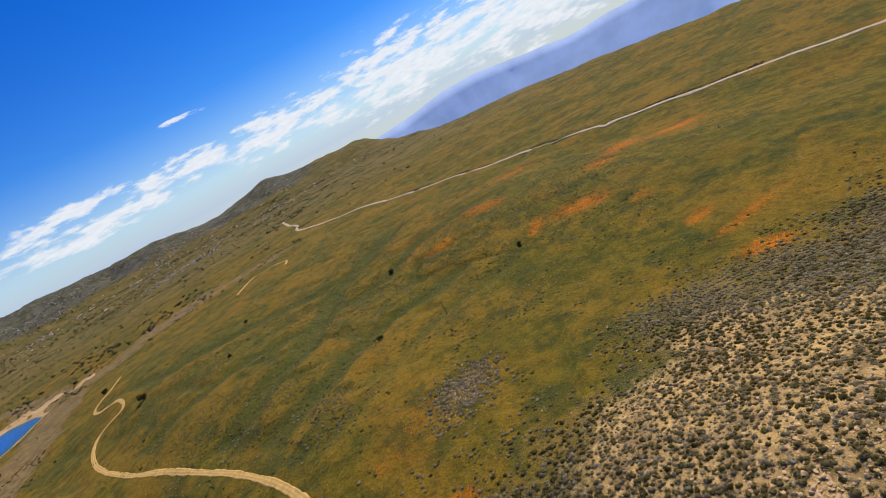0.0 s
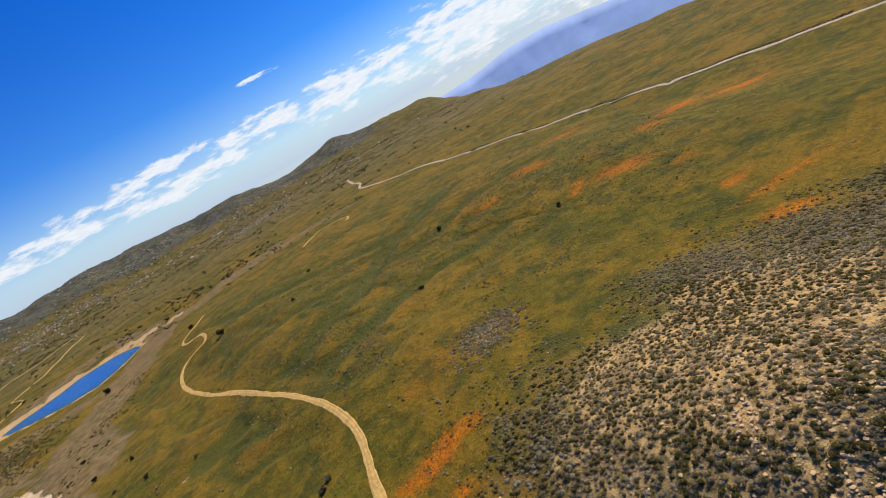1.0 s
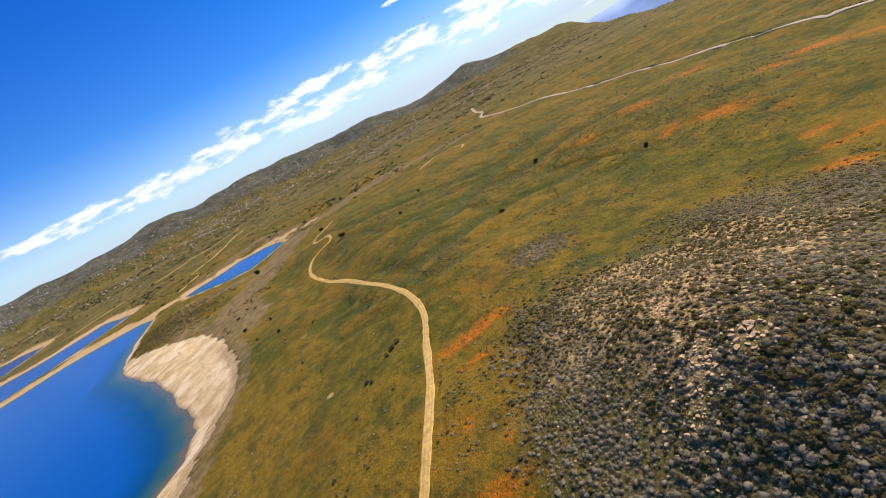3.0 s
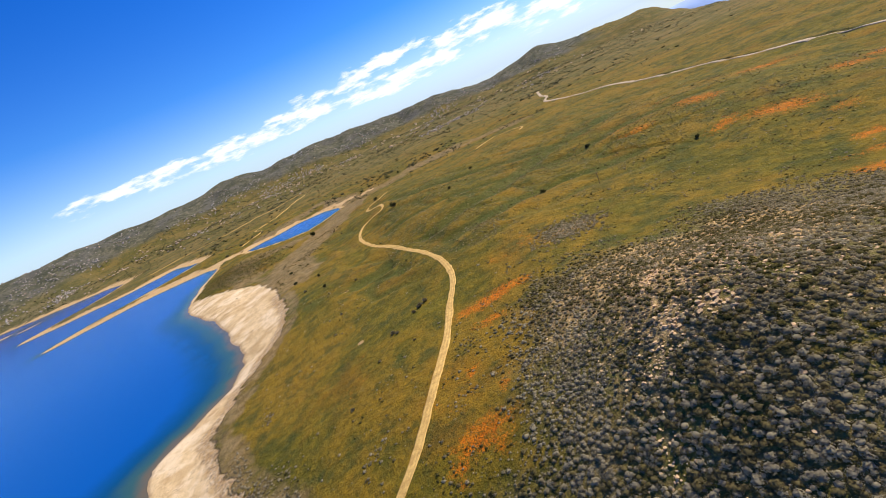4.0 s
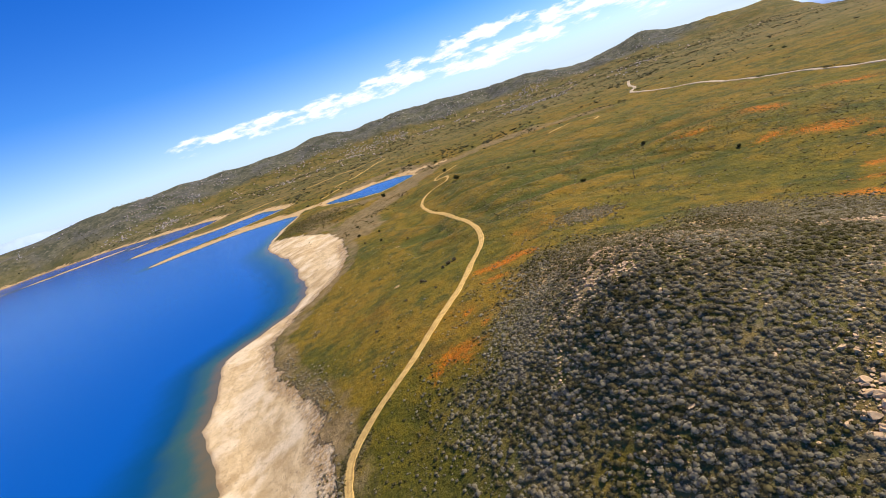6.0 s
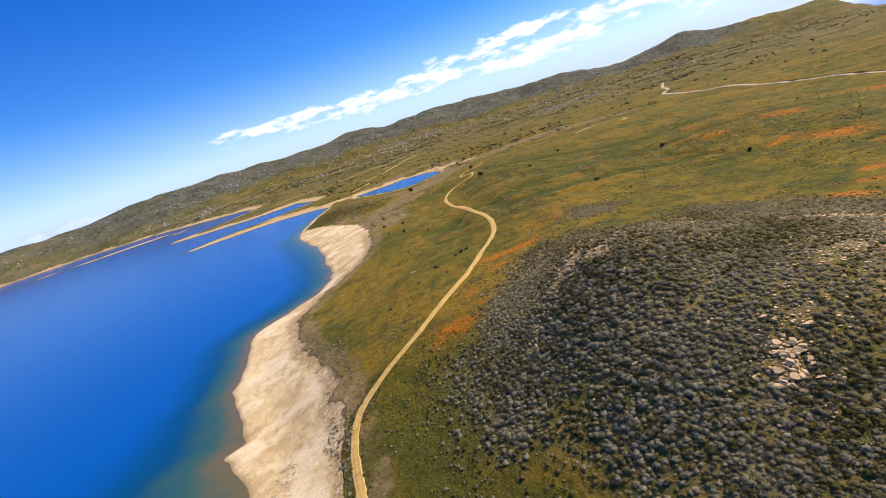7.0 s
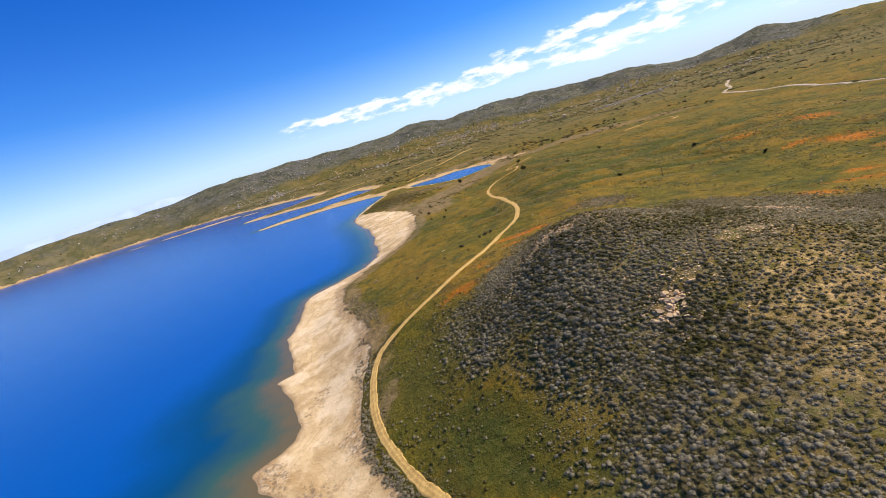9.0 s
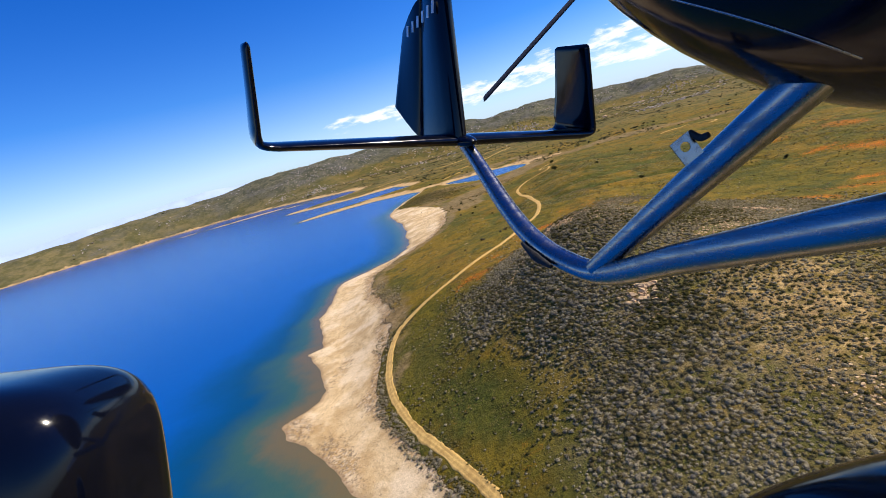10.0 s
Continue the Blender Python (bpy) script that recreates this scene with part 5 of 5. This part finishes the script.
def gyroplane(m):
    root = new("gyroplane")
    root.matrix_basis = m
    side, up, aft = Vector((0.853, 0.173, -0.493)), Vector((-0.009, 0.948, 0.317)), Vector((-0.522, 0.266, -0.81))
    hub = at(0.0482, 0.2244, 3.0)
    # Keel tube: comes from beside the eye, bends, and climbs to the tail.
    smooth_part("keel_tube", tube([at(0.921, 0.062, 0.90) * 2 - at(0.921, 0.062, 0.90).lerp(at(0.33, -0.05, 2.02), 0.2), at(0.921, 0.062, 0.90), at(0.921, 0.062, 0.90).lerp(at(0.33, -0.05, 2.02), 0.5), at(0.33, -0.05, 2.02),
                                   at(0.245, -0.020, 2.25), at(0.185, 0.024, 2.42), at(0.136, 0.083, 2.62), at(0.100, 0.137, 2.80), at(0.066, 0.19, 2.98),
                                   at(0.043, 0.222, 3.05)],
                                  [0.05, 0.05, 0.05, 0.05, 0.05, 0.05, 0.048, 0.046, 0.042, 0.04], steps=80), M_METAL, root,
                "bent polished metal tube")
    smooth_part("skid_pad", tube([at(0.165, 0.012, 2.40), at(0.195, -0.016, 2.32), at(0.225, -0.037, 2.22)], [0.010, 0.026, 0.010], steps=14), M_RUBBER, root,
                "black rubber pad")
    smooth_part("strut", tube([at(0.316, -0.040, 2.03), at(0.316, -0.040, 2.03).lerp(at(0.86, 0.436, 1.08), 0.5), at(0.316, -0.040, 2.03).lerp(at(0.86, 0.436, 1.08), 1.25)], [0.040, 0.054, 0.062], steps=24), M_METAL, root,
                "straight polished metal strut")
    # Bracket plate with a hole, on the strut.
    bm = bmesh.new()
    c, u, v = at(0.503, 0.212, 1.30), Vector((0.75, 0.62, 0.1)).normalized(), Vector((-0.62, 0.75, 0.05)).normalized()
    n = u.cross(v).normalized()
    for sgn in (1, -1):
        outer = [c + u * (x * 0.03) + v * (y * 0.042) + n * 0.002 * sgn for x, y in ((-1, -1), (1, -1), (1, 0.7), (0.7, 1), (-0.7, 1), (-1, 0.7))]
        outer = [bm.verts.new(p) for p in outer]
        hole = [bm.verts.new(c + (u * math.cos(t) + v * math.sin(t)) * 0.014 + n * 0.002 * sgn) for t in np.linspace(0, 2 * math.pi, 12, endpoint=False)]
        near = [min(range(6), key=lambda i, h=h: (outer[i].co - h.co).length) for h in hole]
        for i in range(12):
            a, b = near[i], near[(i + 1) % 12]
            fan = [hole[(i + 1) % 12], hole[i], outer[a]] + ([outer[b]] if a != b else [])
            bm.faces.new(fan)
    part("bracket", bm, M_METAL, root, "small drilled metal plate")
    smooth_part("clip", tube([at(0.512, 0.243, 1.30), at(0.535, 0.231, 1.28), at(0.552, 0.238, 1.26)], [0.008, 0.01, 0.008], steps=10), M_RUBBER, root, "black rubber clip")
    # Tail: each stabilizer bends up into a winglet.
    left, right = at(-0.3784, 0.2068, 2.41), at(0.3185, 0.2385, 3.58)
    lt, rt = at(-0.4078, 0.4313, 2.20), at(0.3032, 0.4266, 3.30)
    for tip, top, low_chord, high_chord, thick in ((left, lt, 0.24, 0.17, 0.036), (right, rt, 0.42, 0.33, 0.055)):
        inward, rise = (hub - tip).normalized(), (top - tip).normalized()
        path = [(hub, 0.36), (hub.lerp(tip, 0.35), 0.36), (hub.lerp(tip, 0.7), 0.35), (tip + inward * 0.10, 0.34)]
        smooth_part("stabilizer", wing([(p, p + aft * c) for p, c in path], 0.075, 24, (False, False), 1.25 * thick), M_BLACK, root)
        path = [(tip + inward * 0.10, 0.34), (tip + inward * 0.045 + rise * 0.006, low_chord + 0.05), (tip + inward * 0.012 + rise * 0.02, low_chord + 0.02), (tip + rise * 0.055, low_chord),
                (tip + rise * 0.12, low_chord), (tip.lerp(top, 0.5), (low_chord + high_chord) / 2), (top, high_chord)]
        smooth_part("winglet", wing([(p, p + aft * c) for p, c in path], 1.25 * thick, 40, (False, True), thick), M_BLACK, root)
    fin_b, fin_t = at(0.0447, 0.228, 2.98), at(0.0071, 0.535, 2.82)
    hinge_b, hinge_t = at(-0.0423, 0.230, 3.44), at(-0.0458, 0.522, 3.10)
    smooth_part("fin", wing([(fin_b.lerp(fin_t, q), hinge_b.lerp(hinge_t, q)) for q in (0, 0.33, 0.67, 1)], 0.12, 24), M_BLACK, root)
    low, high = at(-0.0987, 0.295, 3.62), at(-0.0834, 0.450, 3.45)
    rudder = smooth_part("rudder", wing([(hinge_b.lerp(hinge_t, q), low.lerp(high, q)) for q in (0, 0.33, 0.67, 1)], 0.05, 24, (False, False)), M_BLACK, root)
    # The registration, as plain white bars across fin and rudder.
    for k in range(6):
        q = k / 5
        ray = at(-0.0735 + 0.0515 * q, 0.4515 + 0.0520 * q, 1.0)
        base, other, third, lift = (hinge_b, hinge_t, high, 0.030) if ray.x < -0.047 else (hinge_b, hinge_t, fin_t, 0.026 + 2.1 * (ray.x + 0.0458))
        face = (other - base).cross(third - base).normalized()
        if face.z < 0:
            face = -face
        c = ray * ((base.dot(face) + lift) / ray.dot(face))
        tall = (hinge_t - hinge_b).normalized()
        tall = (tall - face * tall.dot(face)).normalized()
        wide = face.cross(tall)
        bm = bmesh.new()
        quad = [bm.verts.new(c + wide * (i * 0.0125) + tall * (j * 0.034) + face * h) for h in (-0.003, 0.003) for i, j in ((-1, -1), (1, -1), (1, 1), (-1, 1))]
        for f in ((4, 5, 6, 7), (3, 2, 1, 0), (0, 1, 5, 4), (1, 2, 6, 5), (2, 3, 7, 6), (3, 0, 4, 7)):
            bm.faces.new([quad[i] for i in f])
        bmesh.ops.recalc_face_normals(bm, faces=bm.faces)
        part("marking", bm, M_WHITE, rudder, "white marking bar")
    smooth_part("hub_fairing", pebble(hub + aft * 0.07, (side, up, aft), (0.062, 0.042, 0.16), 2.2, 24, 14), M_BLACK, root)
    # Body overhead, wheel fenders low on either side.
    body = smooth_part("body", pebble(Vector((1.15, 1.38, -1.10)), (Vector((0.916, -0.40, 0)), Vector((0.40, 0.916, 0)), Vector((0, 0, 1))), (1.10, 1.03, 0.66), 2.05, 64, 40), M_BLACK, root,
                       "black glossy engine cowling")
    seam = []
    for k in range(9):
        ray = at(0.43 + 0.44 * k / 8, 0.531 - 0.135 * k / 8 + 0.008 * math.sin(math.pi * k / 8), 1.0)
        c, axes, half = Vector((1.15, 1.38, -1.10)), (Vector((0.916, -0.40, 0)), Vector((0.40, 0.916, 0)), Vector((0, 0, 1))), (1.10, 1.03, 0.66)
        d, o = Vector([ray.dot(e) / h for e, h in zip(axes, half)]), Vector([c.dot(e) / h for e, h in zip(axes, half)])
        under = d.dot(o) ** 2 - d.dot(d) * (o.dot(o) - 1)
        seam.append(ray * ((d.dot(o) - math.sqrt(max(under, 0))) / d.dot(d)))
    smooth_part("seam", tube(seam, [0.003] * 9, sides=10), M_METAL, body, "polished edge strip")
    smooth_part("wheel_fender", pebble(at(-0.952, -0.578, 0.72), (Vector((0.985, 0.10, -0.1)).normalized(), Vector((-0.13, 0.99, 0)).normalized(), Vector((0.1, 0, 1)).normalized()),
                                       (0.228, 0.217, 0.16), 4.2, 72, 40), M_BLACK, root, "black glossy fender")
    smooth_part("wheel_fender", pebble(at(0.98, -0.665, 0.66), (Vector((0.96, 0.27, 0)).normalized(), Vector((-0.27, 0.96, 0)).normalized(), Vector((0, 0, 1))),
                                       (0.30, 0.125, 0.14), 2.6, 48, 28), M_BLACK, root, "black glossy fender")
    tip, root_end = at(0.085, 0.305, 4.3), at(0.33, 0.58, 4.0)
    smooth_part("rotor_blade", wing([(p, p + Vector((0.0, 0.07, -0.07))) for p in (root_end, root_end.lerp(tip, 0.5), tip)], 0.02, 20, (True, True)), M_RUBBER, root, "slim dark blade")
    return tagged(root, "black gyroplane with polished metal tubes, flying over the slope", "aircraft")


gyroplane(look((71.80, -229.01, 111.60), (41.49, -136.26, 89.72), -15.72))
